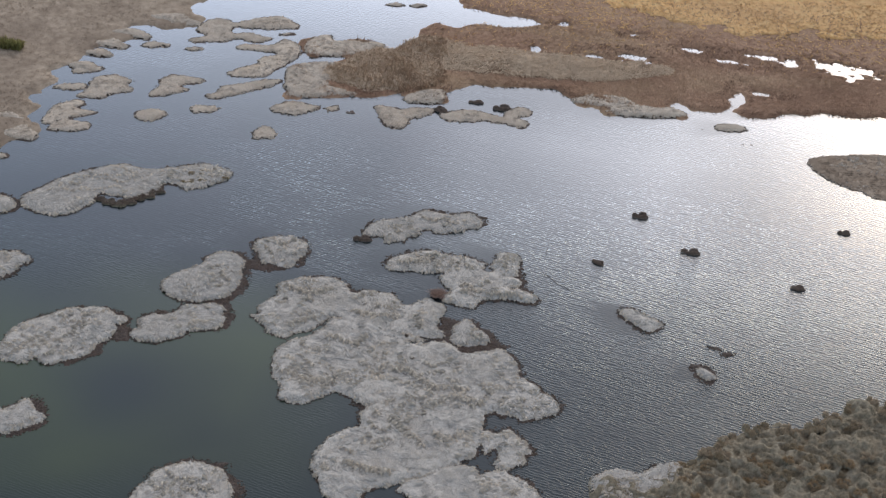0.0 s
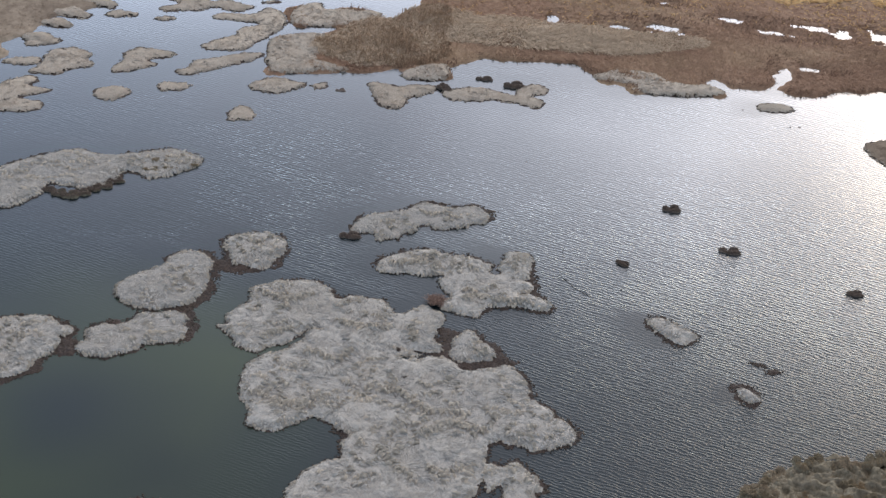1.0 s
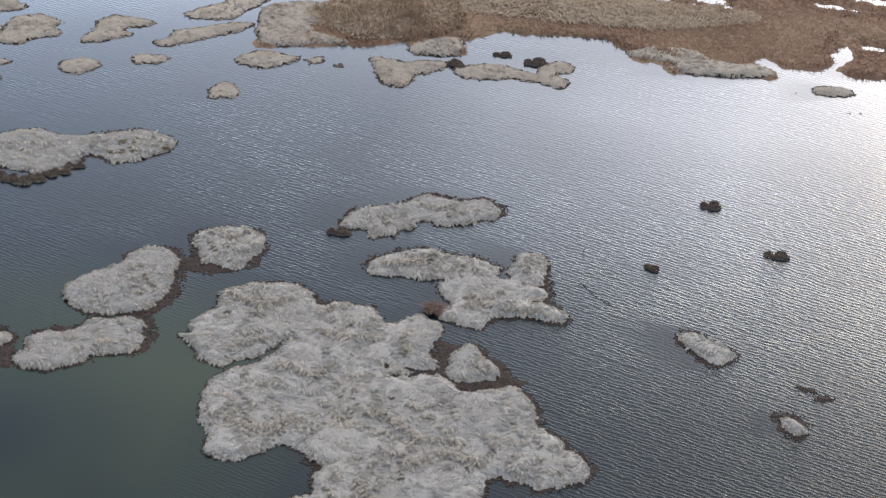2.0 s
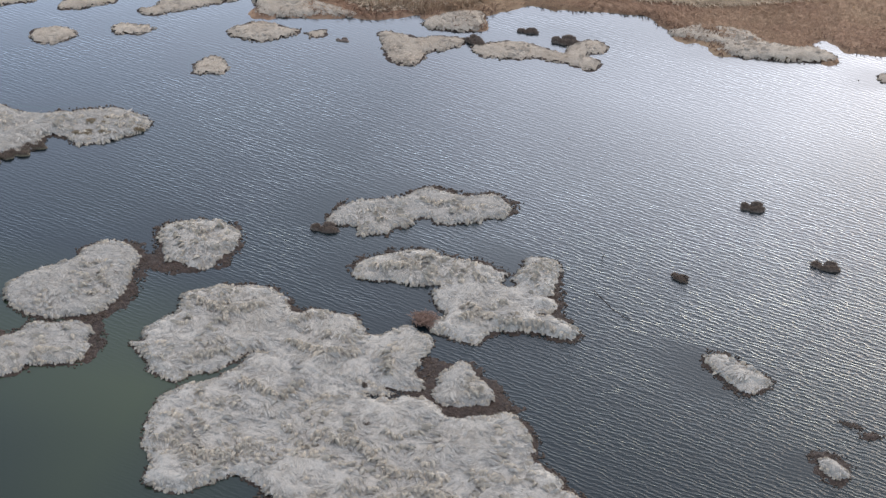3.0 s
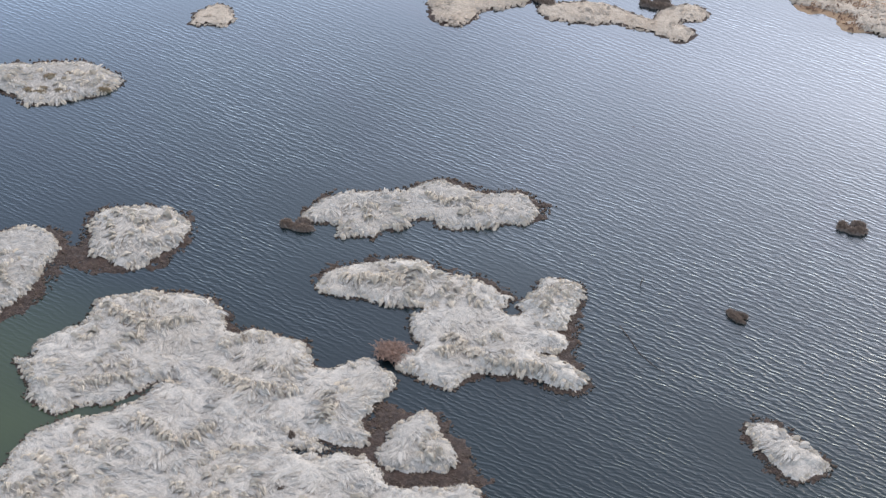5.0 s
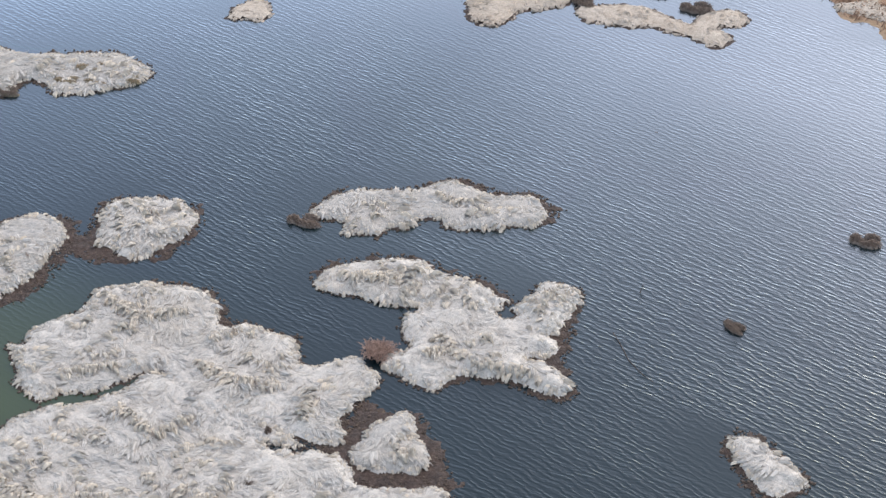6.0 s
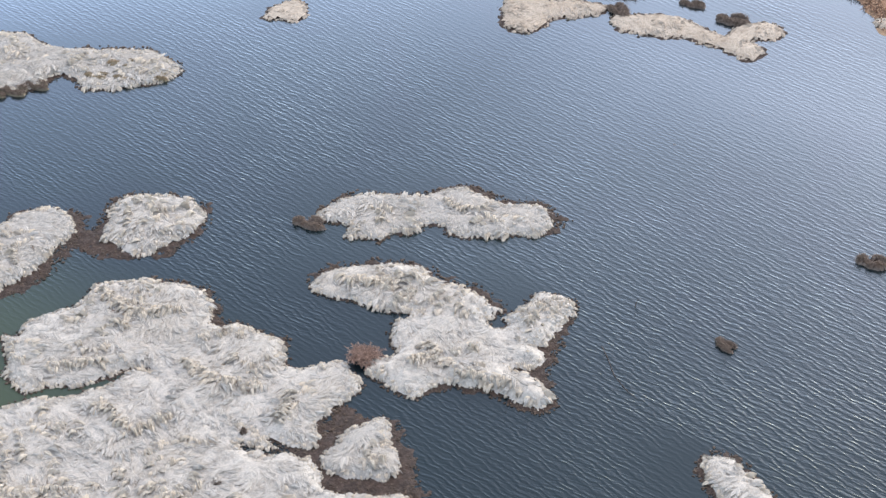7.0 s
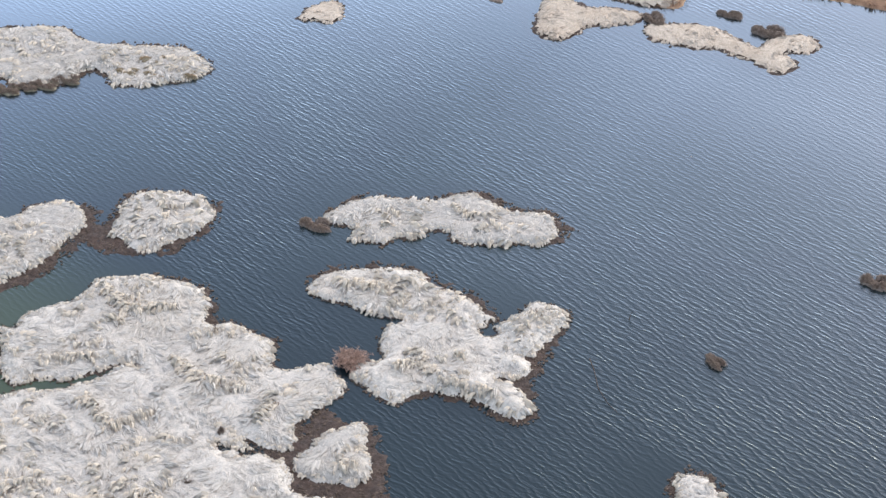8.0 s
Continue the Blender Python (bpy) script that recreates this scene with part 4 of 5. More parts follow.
LEFT_D = [(-22.58, 51.91), (-22.40, 53.17), (-21.68, 53.54), (-21.25, 54.23), (-20.60, 54.81), (-19.95, 54.05), (-19.39, 53.67), (-18.96, 53.09), (-19.60, 52.68), (-20.22, 52.06), (-20.90, 51.59), (-21.88, 51.04)]
LEFT_D_PEAT = [(-20.87, 55.06), (-20.52, 55.34), (-19.66, 54.75), (-18.95, 53.80), (-18.89, 52.89), (-19.77, 51.77), (-20.83, 50.97), (-21.69, 50.99), (-20.14, 52.74)]
BOTTOM = [(-12.05, 47.95), (-12.00, 48.97), (-11.79, 49.80), (-11.41, 50.69), (-10.65, 51.43), (-9.81, 51.94), (-8.97, 51.93), (-8.10, 51.81), (-7.52, 51.30), (-7.18, 50.63), (-6.66, 49.76), (-6.61, 48.51), (-7.16, 47.12), (-10.11, 46.28), (-11.68, 47.06)]
BOTTOM_PEAT = [(-12.27, 49.76), (-11.16, 51.44), (-9.46, 52.42), (-7.97, 52.48), (-6.87, 51.23), (-5.97, 49.85), (-6.08, 48.91), (-8.00, 50.91), (-10.12, 51.33)]
LEFT_E = [(-29.21, 67.96), (-27.94, 68.61), (-26.87, 68.80), (-26.02, 68.59), (-25.78, 68.19), (-26.22, 67.21), (-26.84, 65.92), (-27.90, 65.73)]
LEFT_F = [(-31.42, 74.20), (-30.27, 74.77), (-29.54, 74.63), (-29.07, 74.06), (-29.17, 73.32), (-29.94, 72.52), (-30.69, 72.43)]
GREY = [(-28.83, 74.63), (-28.80, 75.36), (-28.18, 76.49), (-27.59, 77.55), (-26.82, 78.67), (-25.77, 79.59), (-24.71, 80.52), (-23.44, 80.90), (-22.39, 80.76), (-20.97, 81.26), (-19.62, 81.96), (-18.60, 82.47), (-17.63, 82.50), (-16.65, 82.08), (-16.68, 81.37), (-17.21, 80.64), (-18.05, 79.67), (-19.05, 79.16), (-19.95, 79.48), (-20.66, 79.27), (-20.84, 78.12), (-21.85, 77.10), (-22.85, 77.15), (-24.22, 77.10), (-24.53, 76.65), (-24.33, 75.77), (-24.92, 74.74), (-25.61, 73.97), (-26.87, 73.66), (-27.92, 73.84), (-28.58, 74.21)]
STRIP = [(11.37, 73.54), (11.51, 73.81), (12.16, 74.00), (12.52, 73.76), (12.95, 73.59), (13.30, 73.39), (13.83, 73.23), (14.23, 72.93), (14.16, 72.46), (13.86, 72.22), (13.50, 71.83), (13.19, 71.93), (12.73, 72.22), (12.25, 72.54), (11.84, 72.94), (11.50, 73.24)]
STRIP_PEAT = [(11.18, 73.55), (11.33, 73.95), (12.15, 74.15), (12.81, 73.83), (13.68, 73.52), (14.39, 73.03), (14.33, 72.48), (13.69, 71.80), (13.15, 71.62), (12.15, 72.43), (11.45, 72.86)]
ISLET = [(16.83, 68.78), (17.16, 69.11), (17.74, 68.84), (18.17, 68.33), (17.80, 67.99), (17.21, 68.17)]
ISLET_PEAT = [(16.27, 69.10), (16.78, 69.39), (17.61, 69.29), (18.28, 68.94), (18.49, 68.19), (17.83, 67.64), (16.97, 67.96)]
BIG_RIDGES = [[(-8.18, 66.21), (-7.15, 67.11), (-6.29, 67.67)], [(0.46, 58.77), (1.49, 57.85), (2.51, 57.06)], [(-1.38, 54.19), (-0.21, 53.98), (1.14, 54.00)], [(-1.66, 63.65), (0.07, 63.67), (1.93, 62.55), (3.69, 63.01)], [(-5.46, 65.66), (-3.78, 65.22), (-3.38, 66.23)], [(-4.57, 68.68), (-3.03, 68.46), (-1.99, 69.01)], [(-0.61, 69.23), (-0.06, 68.02)], [(-6.43, 61.34), (-4.65, 61.13), (-3.46, 62.39)], [(-8.97, 69.89), (-7.73, 69.67), (-6.81, 70.55)], [(2.07, 60.62), (3.12, 61.99), (4.86, 61.78)], [(3.09, 58.22), (4.08, 57.66)], [(5.69, 58.60), (6.62, 59.18)], [(-5.03, 70.00), (-4.51, 70.77), (-3.44, 71.10), (-2.23, 71.10)]]
WING_RIDGES = [[(1.46, 73.47), (2.92, 72.82), (4.55, 73.14), (5.55, 73.03)], [(1.18, 75.61), (2.18, 75.50)], [(-2.78, 74.89), (-1.75, 75.42)], [(-0.97, 74.66), (-0.86, 75.41), (-0.95, 76.16)], [(1.37, 72.61), (2.17, 73.25), (2.56, 74.11)], [(2.87, 76.24), (3.36, 76.98), (3.78, 77.50)]]
reed_island([BIG_NORTH, BIG_MIDDLE, BIG_SOUTH_WEST, BIG_SOUTH_EAST, BIG_EAST_LOBE], "large lobed island of pale flattened sedge", cell=0.09, ridges=BIG_RIDGES,
            gaps=[(6.11, 60.48, 0.4, 0.35), (6.55, 57.10, 0.3, 0.7), (0.73, 67.25, 0.7, 0.1)])
reed_island([TRIANGLE], "small pale sedge island in dark peat mud", cell=0.07, peat=[TRIANGLE_PEAT], clod_count=80)
reed_island([WING], "wing-shaped island of thick pale sedge", cell=0.07, height=0.17, ridges=WING_RIDGES, peat=[WING_PEAT_EAST, WING_PEAT_NORTH], gaps=[(2.50, 75.66, 0.3, 0.2)])
reed_island([LONG], "long narrow island of pale sedge", cell=0.07, peat=[LONG_PEAT])
reed_island([ROUND], "round pale sedge island ringed by peat", cell=0.07, peat=[ROUND_PEAT])
reed_island([LEFT_A], PALE, cell=0.09, peat=[LEFT_A_PEAT])
reed_island([LEFT_B], PALE, cell=0.09, peat=[LEFT_B_PEAT])
reed_island([LEFT_C], PALE, cell=0.1, peat=[LEFT_C_PEAT])
reed_island([LEFT_D], PALE, cell=0.1, peat=[LEFT_D_PEAT])
reed_island([BOTTOM], PALE, cell=0.1, peat=[BOTTOM_PEAT])
reed_island([LEFT_E], PALE, cell=0.1)
reed_island([LEFT_F], PALE, cell=0.1)
reed_island([GREY], "long grey sedge island with a ragged dark edge", cell=0.1, curl_up=0.26)
reed_island([STRIP], "narrow strip of pale sedge in open water", cell=0.06, shaggy=0.08, peat=[STRIP_PEAT])
reed_island([ISLET], "tiny pale sedge island in a peat shoal", cell=0.06, shaggy=0.06, peat=[ISLET_PEAT])
FAR = dict(height=0.08, fold=0.02, cell=0.16, rim=0.12, tufts=34, blade=(0.18, 0.36), width=0.02, lock_size=1.3, curl_up=0.14, strays=1, mat=M_MAT_FAR, blade_mat=M_BLADE_FAR, ruffle_mat=M_BLADE_FAR, clod_count=2, group="distant sedge islands")


def far_island(outline):
    return reed_island([outline], "low grey-brown weathered sedge island", **FAR)


far_island([(-16.80, 87.54), (-16.71, 88.37), (-16.09, 88.65), (-15.30, 88.18), (-15.14, 87.35), (-15.81, 86.91), (-16.50, 86.84)])
far_island([(-16.50, 91.08), (-15.95, 92.08), (-14.81, 92.53), (-13.93, 92.32), (-13.18, 92.31), (-13.76, 91.38), (-14.51, 90.64), (-15.96, 90.67)])
far_island([(-12.84, 92.16), (-12.64, 92.65), (-12.08, 92.90), (-11.90, 92.21), (-12.57, 91.92)])
far_island([(-21.92, 89.43), (-21.56, 89.88), (-20.42, 90.24), (-20.00, 89.97), (-20.53, 89.22), (-21.60, 88.96)])
far_island([(-25.45, 87.24), (-25.15, 88.08), (-24.04, 88.51), (-23.22, 88.03), (-23.96, 86.99), (-24.99, 86.73)])
far_island([(-29.87, 89.55), (-29.84, 91.25), (-28.68, 92.23), (-27.07, 91.89), (-27.27, 91.23), (-26.51, 90.63), (-27.75, 89.56), (-28.52, 88.73), (-30.17, 88.61)])
far_island([(-25.47, 90.54), (-25.23, 91.46), (-25.22, 92.75), (-24.43, 93.60), (-22.71, 93.56), (-22.03, 93.43), (-22.69, 92.79), (-23.74, 92.11), (-22.80, 91.82), (-23.95, 90.78), (-24.80, 90.17)])
far_island([(-21.49, 91.40), (-20.81, 92.20), (-20.80, 92.89), (-19.38, 93.77), (-18.37, 94.69), (-17.06, 95.29), (-16.80, 94.85), (-17.65, 93.64), (-19.04, 92.61), (-20.00, 91.62), (-20.91, 91.16)])
far_island([(-20.90, 95.00), (-20.28, 96.07), (-19.21, 96.85), (-19.30, 97.88), (-18.25, 98.76), (-19.79, 98.79), (-21.35, 98.64), (-21.04, 99.38), (-19.02, 99.94), (-18.44, 100.95), (-17.25, 100.61), (-16.71, 99.43), (-16.97, 98.02), (-17.66, 96.66), (-18.16, 95.45), (-19.87, 94.73)])
far_island([(-25.06, 100.35), (-25.00, 101.57), (-24.59, 102.36), (-23.37, 102.76), (-22.64, 102.53), (-21.20, 103.66), (-19.42, 104.43), (-18.32, 103.67), (-17.83, 103.18), (-18.89, 102.55), (-21.35, 101.92), (-22.50, 101.64), (-22.13, 100.85), (-20.93, 101.23), (-19.28, 100.85), (-20.12, 99.95), (-21.69, 100.08), (-22.95, 99.21), (-24.74, 98.62), (-25.12, 98.86), (-24.05, 99.94)])
far_island([(-28.21, 96.95), (-27.51, 97.73), (-26.36, 97.82), (-26.31, 97.40), (-27.85, 96.80)])
far_island([(-25.07, 97.34), (-24.48, 97.81), (-23.61, 97.82), (-24.24, 97.35)])
far_island([(-19.12, 101.64), (-18.55, 102.11), (-17.79, 102.08), (-18.41, 101.60)])
far_island([(-32.28, 89.19), (-31.75, 90.05), (-30.20, 90.46), (-29.95, 89.78), (-31.20, 89.13)])
far_island([(-31.73, 91.77), (-31.18, 92.63), (-29.86, 93.15), (-29.67, 92.61), (-30.74, 92.00)])
far_island([(-31.39, 84.54), (-31.25, 85.80), (-31.08, 87.08), (-29.80, 88.16), (-29.20, 87.68), (-29.58, 86.99), (-28.11, 86.97), (-28.68, 86.21), (-29.99, 85.24), (-30.89, 84.30)])
far_island([(-30.57, 84.01), (-29.80, 85.30), (-28.18, 85.41), (-27.92, 85.00), (-28.54, 84.10), (-30.00, 83.55)])
far_island([(-32.94, 78.96), (-32.46, 79.80), (-31.71, 79.74), (-31.99, 79.11)])
far_island([(-12.53, 108.79), (-11.75, 109.24), (-10.92, 109.14), (-11.61, 108.62)])
far_island([(-10.84, 109.16), (-10.05, 109.61), (-9.36, 109.55), (-10.14, 109.00)])
far_island([(14.38, 98.11), (15.12, 98.67), (16.55, 98.64), (16.68, 98.18), (15.86, 97.60), (14.85, 97.60)])
far_island([(-8.23, 91.17), (-8.74, 91.98), (-9.34, 92.90), (-9.30, 93.72), (-8.14, 93.67), (-7.40, 93.78), (-6.67, 94.24), (-5.79, 94.48), (-5.26, 94.19), (-5.48, 93.55), (-6.60, 92.75), (-6.80, 92.31), (-6.72, 91.86), (-6.95, 91.30), (-7.48, 91.10), (-7.98, 91.03)])
far_island([(-4.66, 93.56), (-4.82, 94.06), (-3.78, 94.73), (-3.04, 95.10), (-2.41, 95.26), (-1.65, 95.06), (-1.01, 94.93), (-0.48, 94.80), (-0.39, 95.58), (-0.07, 96.04), (0.35, 96.56), (0.96, 96.41), (1.44, 96.17), (1.43, 95.67), (1.05, 95.26), (0.69, 95.06), (1.50, 94.60), (1.35, 94.15), (1.29, 93.74), (0.81, 93.76), (0.24, 93.91), (-0.56, 93.87), (-1.30, 93.88), (-1.94, 93.73), (-2.86, 93.47), (-3.57, 93.24), (-4.21, 93.24)])

reed_island([[(21.32, 95.02), (22.22, 96.09), (24.72, 97.19), (26.67, 97.72), (29.45, 97.41), (30.01, 93.74), (28.19, 91.68), (26.46, 91.73), (24.67, 92.45), (22.44, 93.51)]], "brown sedge island off the marsh", **{**FAR, "mat": M_BANK, "blade_mat": M_BANK_BLADE})
for pts in ([(-16.15, 93.53), (-16.95, 96.88), (-15.71, 98.16), (-13.94, 98.73), (-13.19, 97.48), (-13.06, 95.37), (-10.81, 94.81), (-13.85, 93.59), (-15.16, 93.01)],
            [(-16.86, 100.74), (-16.19, 102.32), (-15.27, 102.62), (-14.77, 101.87), (-12.75, 102.53), (-10.98, 102.38), (-12.23, 100.44), (-13.78, 99.76), (-14.77, 99.44), (-16.08, 99.46)],
            [(-7.77, 95.21), (-7.41, 96.33), (-6.32, 97.10), (-5.25, 97.03), (-4.94, 95.60), (-6.65, 94.88)],
            [(4.05, 98.47), (4.86, 99.84), (7.28, 100.36), (9.06, 99.48), (11.09, 99.71), (12.25, 98.83), (10.51, 98.03), (6.69, 97.48), (6.38, 98.21)]):
    reed_island([pts], "grey sedge tongue along the marsh shore", **{**FAR, "height": 0.2})
for px, py, a, b in ((-26.98, 101.57, 2.2, 0.9), (-29.53, 98.42, 1.6, 0.7), (-30.32, 96.55, 1.3, 0.7), (-30.82, 94.96, 1.1, 0.6), (-31.00, 92.74, 1.3, 0.6), (-32.07, 82.64, 1.4, 1.0), (-33.52, 84.58, 1.2, 0.7)):
    ring = [(px + a * k * math.cos(w), py + b * k * math.sin(w)) for k, w in zip((1, 0.8, 1.1, 0.85, 1, 1.1, 0.8, 1.05), np.arange(8) * math.pi / 4)]
    reed_island([ring], "flat grey sedge plate on the muddy bank", **{**FAR, "height": 0.16, "group": "sedge plates along the bank"})
standing_grass("green_reeds", west_land, west_ground, (-39.1, -36.2, 93.1, 93.9), 900, (0.4, 0.8), 0.05, M_GREEN, "fresh green reeds on the bank", "reeds", 0.3, (0.2, 0.9), 0.0)

# ---------------------------------------------------------------- water, calm in the lee of the land
axis_x = np.concatenate([-105 + 61 * np.linspace(0, 1, 9)[:-1] ** 0.7, np.arange(-44, 44, 0.5), 44 + 66 * np.linspace(0, 1, 9) ** 1.4])
axis_y = np.concatenate([-46 + 86 * np.linspace(0, 1, 9)[:-1] ** 0.7, np.arange(40, 130, 0.5), 130 + 58 * np.linspace(0, 1, 9) ** 1.4])
wx, wy = np.meshgrid(axis_x, axis_y, indexing="ij")
mx, my = np.meshgrid(np.arange(-46, 46, 0.4), np.arange(36, 138, 0.4), indexing="ij")
is_land = sampler(mx, my, (inside_distance(mx, my, [loop for loop in SHORES if not (loop[:, 0].mean() > 25 or (loop[:, 0].mean() > 9 and loop[:, 1].mean() < 61))]) > 0).astype(float))
shelter = np.zeros(wx.shape)
for reach in np.arange(0.3, 4.6, 0.3):
    for swing in (-0.25, 0.1, 0.45):
        shelter = np.maximum(shelter, is_land(wx + reach * np.cos(swing), wy + reach * np.sin(swing)) * np.clip(1.15 - reach / 2.8, 0, 1))
west_calm = np.clip((-1 - wx) / 8, 0, 1) * np.clip((72 - wy) / 8, 0, 1) * np.clip((wy - 42 + 8 * soft_noise(wx, wy, 12.0, 3)) / 10, 0, 1) * np.clip((wx + 46) / 12, 0, 1)
windward = 0.66 + 0.34 * np.clip((wx - 3 + 3 * soft_noise(wx, wy, 9.0, 2, 4.0)) / 11, 0, 1) * np.clip((wy - 40) / 34, 0.6, 1)      # the wind freshens towards the open east
far_calm = np.maximum(0.75 * np.clip((wy - 76) / 14, 0, 1), 0.7 * np.clip((-6 - wx) / 14, 0, 1) * np.clip((wy - 66) / 10, 0, 1))
water = sheet("water", wx, wy, np.zeros(wx.shape), np.ones(wx.shape, bool))
water.attributes.new("open_water", "FLOAT", "POINT").data.foreach_set("value", (np.clip(1 - np.maximum(0.85 * shelter, west_calm * 0.9), 0.05, 1) ** 1.15 * (1 - far_calm) * windward).ravel().astype(np.float32))
# eastern and far middle water made shinier to stand in for sky glare
glare_gain = np.clip((wx + 1 + 3 * soft_noise(wx, wy, 9.0, 2, 4.0)) / 13, 0, 1) * np.clip((wy - 67) / 11, 0, 1) * np.clip(1 - 0.6 * shelter, 0, 1) + 0.8 * np.clip((wx + 7) / 6, 0, 1) * np.clip((18 - wx) / 6, 0, 1) * np.clip((wy - 74) / 9, 0, 1) * np.clip((97 - wy) / 5, 0, 1)
water.attributes.new("glare_gain", "FLOAT", "POINT").data.foreach_set("value", glare_gain.ravel().astype(np.float32))
green = west_calm * np.clip(0.8 + 1.0 * soft_noise(wx, wy, 14.0, 3, 2.0), 0, 1)
water.attributes.new("algae", "FLOAT", "POINT").data.foreach_set("value", green.ravel().astype(np.float32))
tagged(part("water", water, M_WATER, None, "rippled shallow grey-blue lake water with dark green depths", "structure"), category="water")

# ---------------------------------------------------------------- hummocks on the scrub bank
brink = shoreline([(14.6, 57.0), (15.9, 58.3), (17.3, 58.9), (18.5, 60.6), (19.9, 62.3), (21.5, 63.8), (22.7, 64.2), (24.2, 64.5), (25.3, 65.9), (26.3, 67.2), (27.4, 68.2), (28.4, 68.1), (27.0, 60.0), (20.0, 55.0)], 0.75)
brink = brink[(brink[:, 1] > 57.0 + 0.72 * (brink[:, 0] - 15.4)) & (brink[:, 0] > 16.6)]
inner = np.stack([rng.uniform(15.5, 29, 260), rng.uniform(53, 67, 260)], 1)
inner = inner[(scrub_land(inner[:, 0], inner[:, 1]) > 0.8) & (inner[:, 0] > 16.8) & (soft_noise(inner[:, 0], inner[:, 1], 3.0, 2, 51.0) > -0.15)][:70]
KINDS = ((M_OLIVE, "olive brown grassy hummock on the scrub bank"), (M_TAN_HUMMOCK, "pale tan grassy hummock on the scrub bank"), (M_RUST_HUMMOCK, "rusty brown grassy hummock on the scrub bank"))
for (x, y), s in [(p, rng.uniform(0.34, 0.56)) for p in brink] + [(p, rng.uniform(0.22, 0.48)) for p in inner]:
    x, y, (blade_mat, words) = x + rng.normal(0, 0.2), y + rng.normal(0, 0.2), KINDS[rng.integers(0, 3)]
    tussock(x, y, s, rng.uniform(0.9, 1.4), rng.uniform(0, 6), words, blade_mat, 320, 0.12, "hummocks on the scrub bank", float(scrub_ground(np.array([x]), np.array([y]))[0]) - 0.03, M_SCRUB_FLOOR)

# ---------------------------------------------------------------- tussocks, bush, twigs
for x, y, s, k, a in ((11.01, 84.78, 0.4, 1.5, 0.2), (14.84, 81.47, 0.34, 2.0, 0.1), (9.16, 78.52, 0.24, 1.8, -0.3), (22.09, 79.30, 0.3, 1.6, 0.2), (24.52, 86.73, 0.28, 1.6, 0.1),
                      (-6.14, 76.75, 0.36, 1.8, 0.3), (-2.68, 96.21, 0.25, 2.4, 0.2), (-4.79, 94.37, 0.4, 1.6, 2.6)):
    tussock(x, y, s, k, a, "dark brown sedge tussock standing in open water")
GREY_PATCHES = ((-18.7, 81.1, 0.4), (-18.0, 80.45, 0.28), (-19.1, 79.95, 0.28), (-17.1, 81.15, 0.26))
for x, y, s, k in ((-24.00, 76.30, 0.3, 1.5), (-23.29, 76.08, 0.42, 1.3), (-22.61, 76.07, 0.45, 1.4), (-22.10, 76.51, 0.4, 1.6), (-21.58, 77.11, 0.36, 1.3), (-21.09, 77.61, 0.4, 1.5), (-20.68, 78.32, 0.34, 1.7)):
    tussock(x, y, s * 0.9, k, 0.4, "dark grey-brown sedge hummock on the edge of a pale island", group="hummocks along the grey island", mound=M_SCRUB_FLOOR)


for x, y in ((1.41, 56.46), (-5.34, 61.01), (-0.87, 67.05), (0.02, 64.79)):
    tussock(x, y, 0.11, 1.4, x, "small dark tuft of dead sedge on a pale island", count=110, tall=0.1, group="dark tufts on the large island", z=0.15)
for x, y, s in GREY_PATCHES:
    tussock(x, y, s, 1.9, 0.35, "low olive brown patch of rotting sedge on a grey island", M_OLIVE, 420, 0.05, "brown patches on the grey island", 0.06, M_SCRUB_FLOOR)


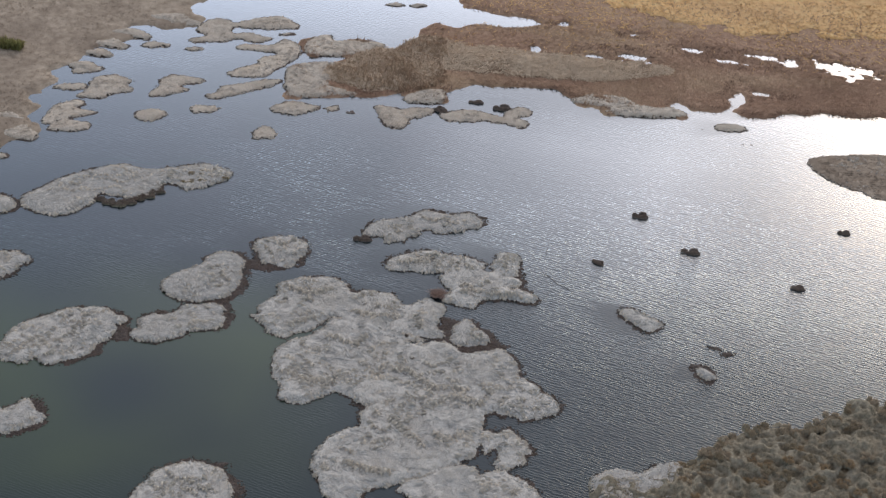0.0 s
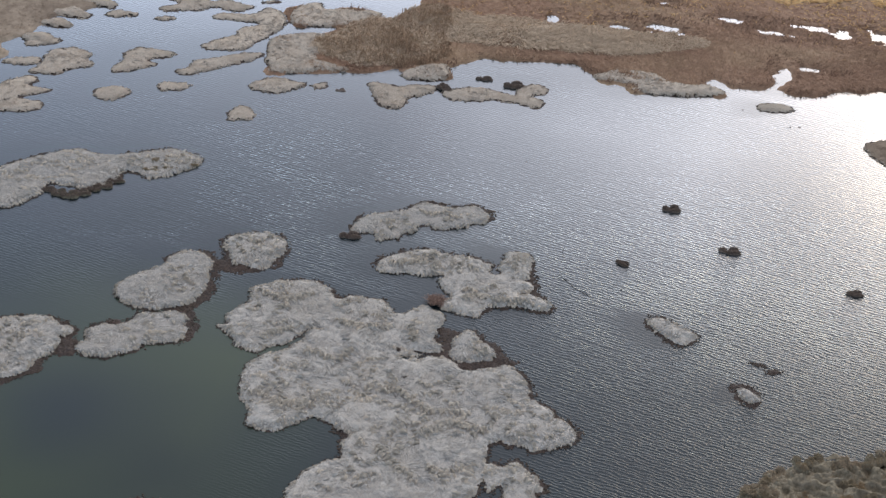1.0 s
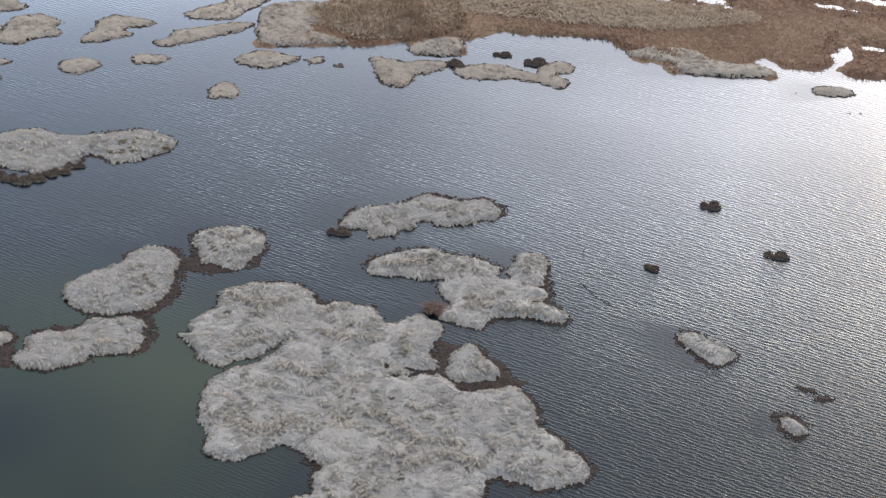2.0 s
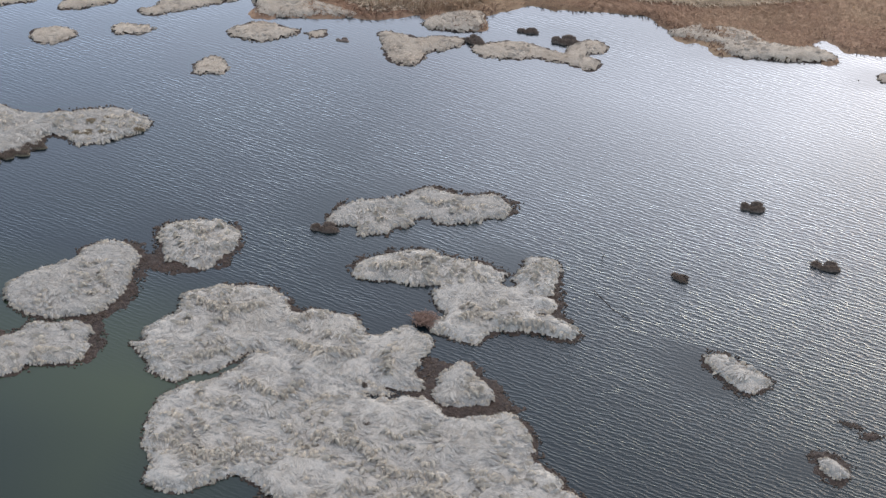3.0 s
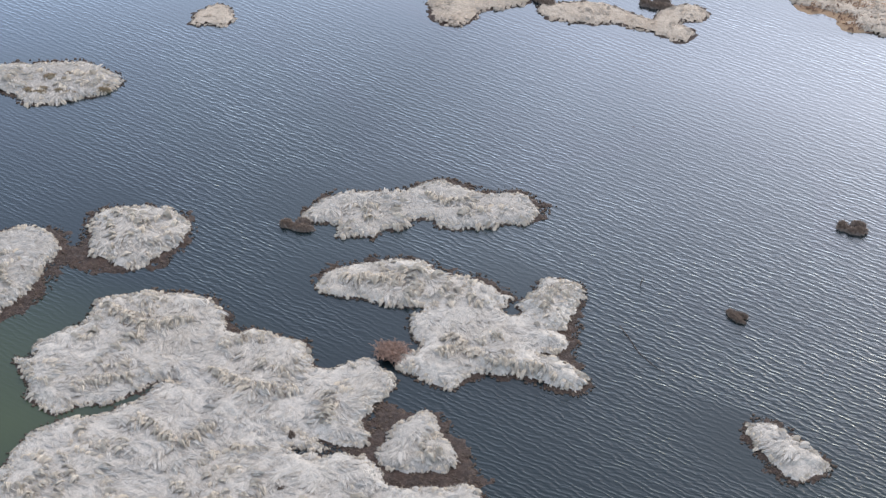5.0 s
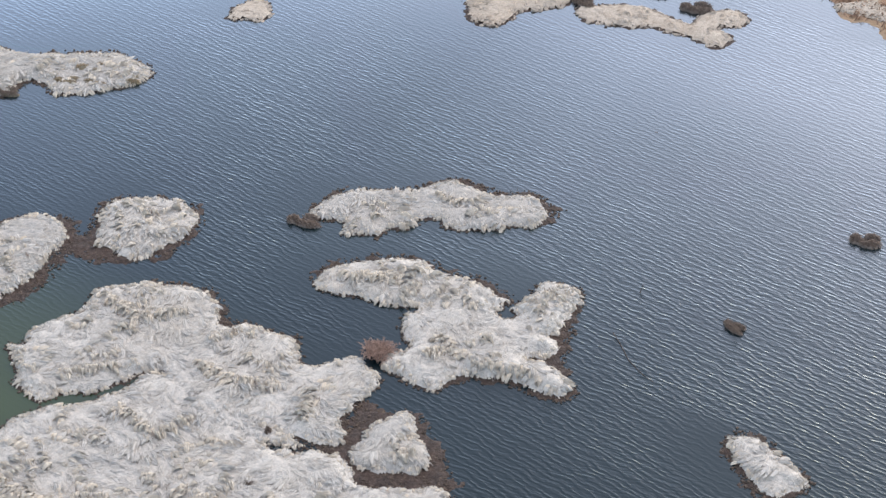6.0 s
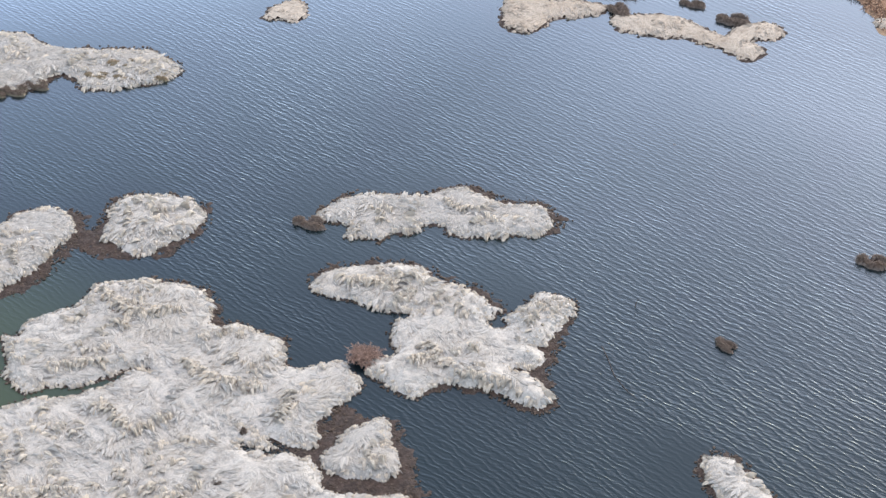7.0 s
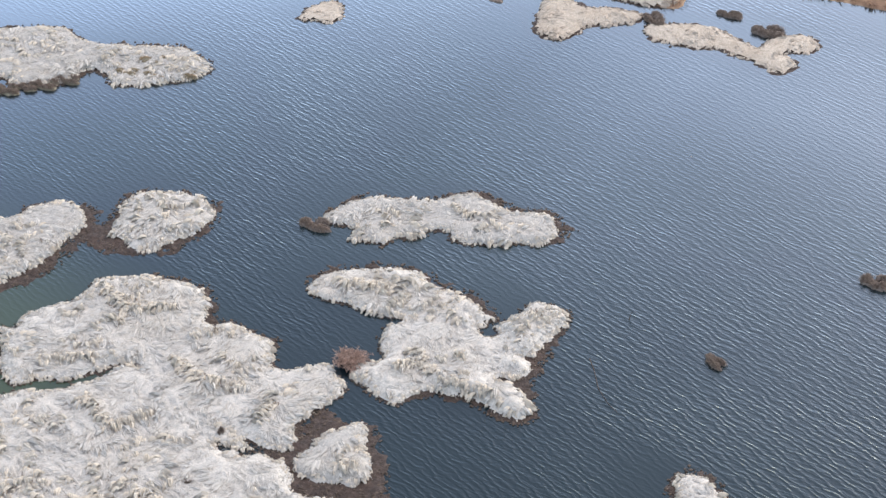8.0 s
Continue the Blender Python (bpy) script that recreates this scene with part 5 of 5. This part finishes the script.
def peat_shoal(x, y, a, b, turn, label):
    """A patch of peat just breaking the surface, with loose clods on it."""
    thing = tagged(new("peat_shoal"), label, "shoal")
    thing.location, thing.rotation_euler = (x, y, 0), (0, 0, turn)
    gx, gy = np.meshgrid(np.linspace(-1.6, 1.6, 60) * a, np.linspace(-1.6, 1.6, 40) * b, indexing="ij")
    r = np.hypot(gx / a, gy / b) + 0.7 * soft_noise(gx + x, gy + y, 0.5, 3)
    part("peat_bank", sheet("peat_bank", gx, gy, 0.05 * (0.9 - r) + 0.02 * soft_noise(gx + x, gy + y, 0.15, 2), r < 1.3), M_MUD, thing, "wet dark peat awash")
    px, py = rng.normal(0, 0.5, 120) * a, rng.normal(0, 0.5, 120) * b
    part("rim_debris", clods("rim_debris", np.stack([px, py, np.full(120, 0.01)], 1), rng.uniform(0.015, 0.06, 120)), M_CLOD, thing, "dark clods", kind="stuff")


peat_shoal(17.65, 71.35, 0.5, 0.16, -0.1, "dark peat shoal awash beside a tiny sedge island")
peat_shoal(18.53, 70.92, 0.45, 0.2, 0.4, "small dark peat shoal awash in rippled water")
shrub(0.01, 71.91, 0.05, 0.68, 0.22, M_RUSSET, "dry_bush", "russet leafless bush between two sedge islands", "bush", 150)
tussock(-0.71, 95.91, 0.42, 1.7, 0.3, "dark brown cushion of sedge on a far island", count=900)


def sunken_branch(points, thick, label):
    thing = tagged(new("sunken_branch"), label, "branch")
    thing.location = (*points[0][:2], 0)
    cu = bpy.data.curves.new("limb", "CURVE")
    cu.dimensions, cu.bevel_depth, cu.bevel_resolution = "3D", thick, 2
    sp = cu.splines.new("POLY")
    sp.points.add(len(points) - 1)
    for k, (p, q) in enumerate(zip(sp.points, points)):
        p.co = (q[0] - points[0][0], q[1] - points[0][1], q[2], 1)
        p.radius = 1 - 0.7 * k / len(points)
    limb = new("limb", cu)
    cu.materials.append(M_CLOD)
    limb.parent = thing
    return thing


sunken_branch([(5.97, 76.38, 0.08), (6.37, 76.09, 0.012), (7.03, 75.45, 0.01), (7.70, 75.06, 0.006), (8.40, 74.81, -0.01)], 0.013, "thin dark branch lying in shallow water")
sunken_branch([(5.71, 78.74, -0.02), (5.74, 78.77, 0.15), (5.79, 78.82, 0.3)], 0.018, "short dark stick standing in water")
for x, y, s in ((1.87, 87.47, 0.045), (3.64, 86.62, 0.05), (2.56, 90.19, 0.04), (3.25, 90.56, 0.045), (10.79, 87.69, 0.05), (13.57, 97.34, 0.08), (16.66, 96.15, 0.1), (17.24, 96.33, 0.08), (-10.98, 92.18, 0.22)):
    tussock(x, y, s, 1.5, 0.3, "tiny dark sedge stub poking out of the water", count=10, tall=0.03)
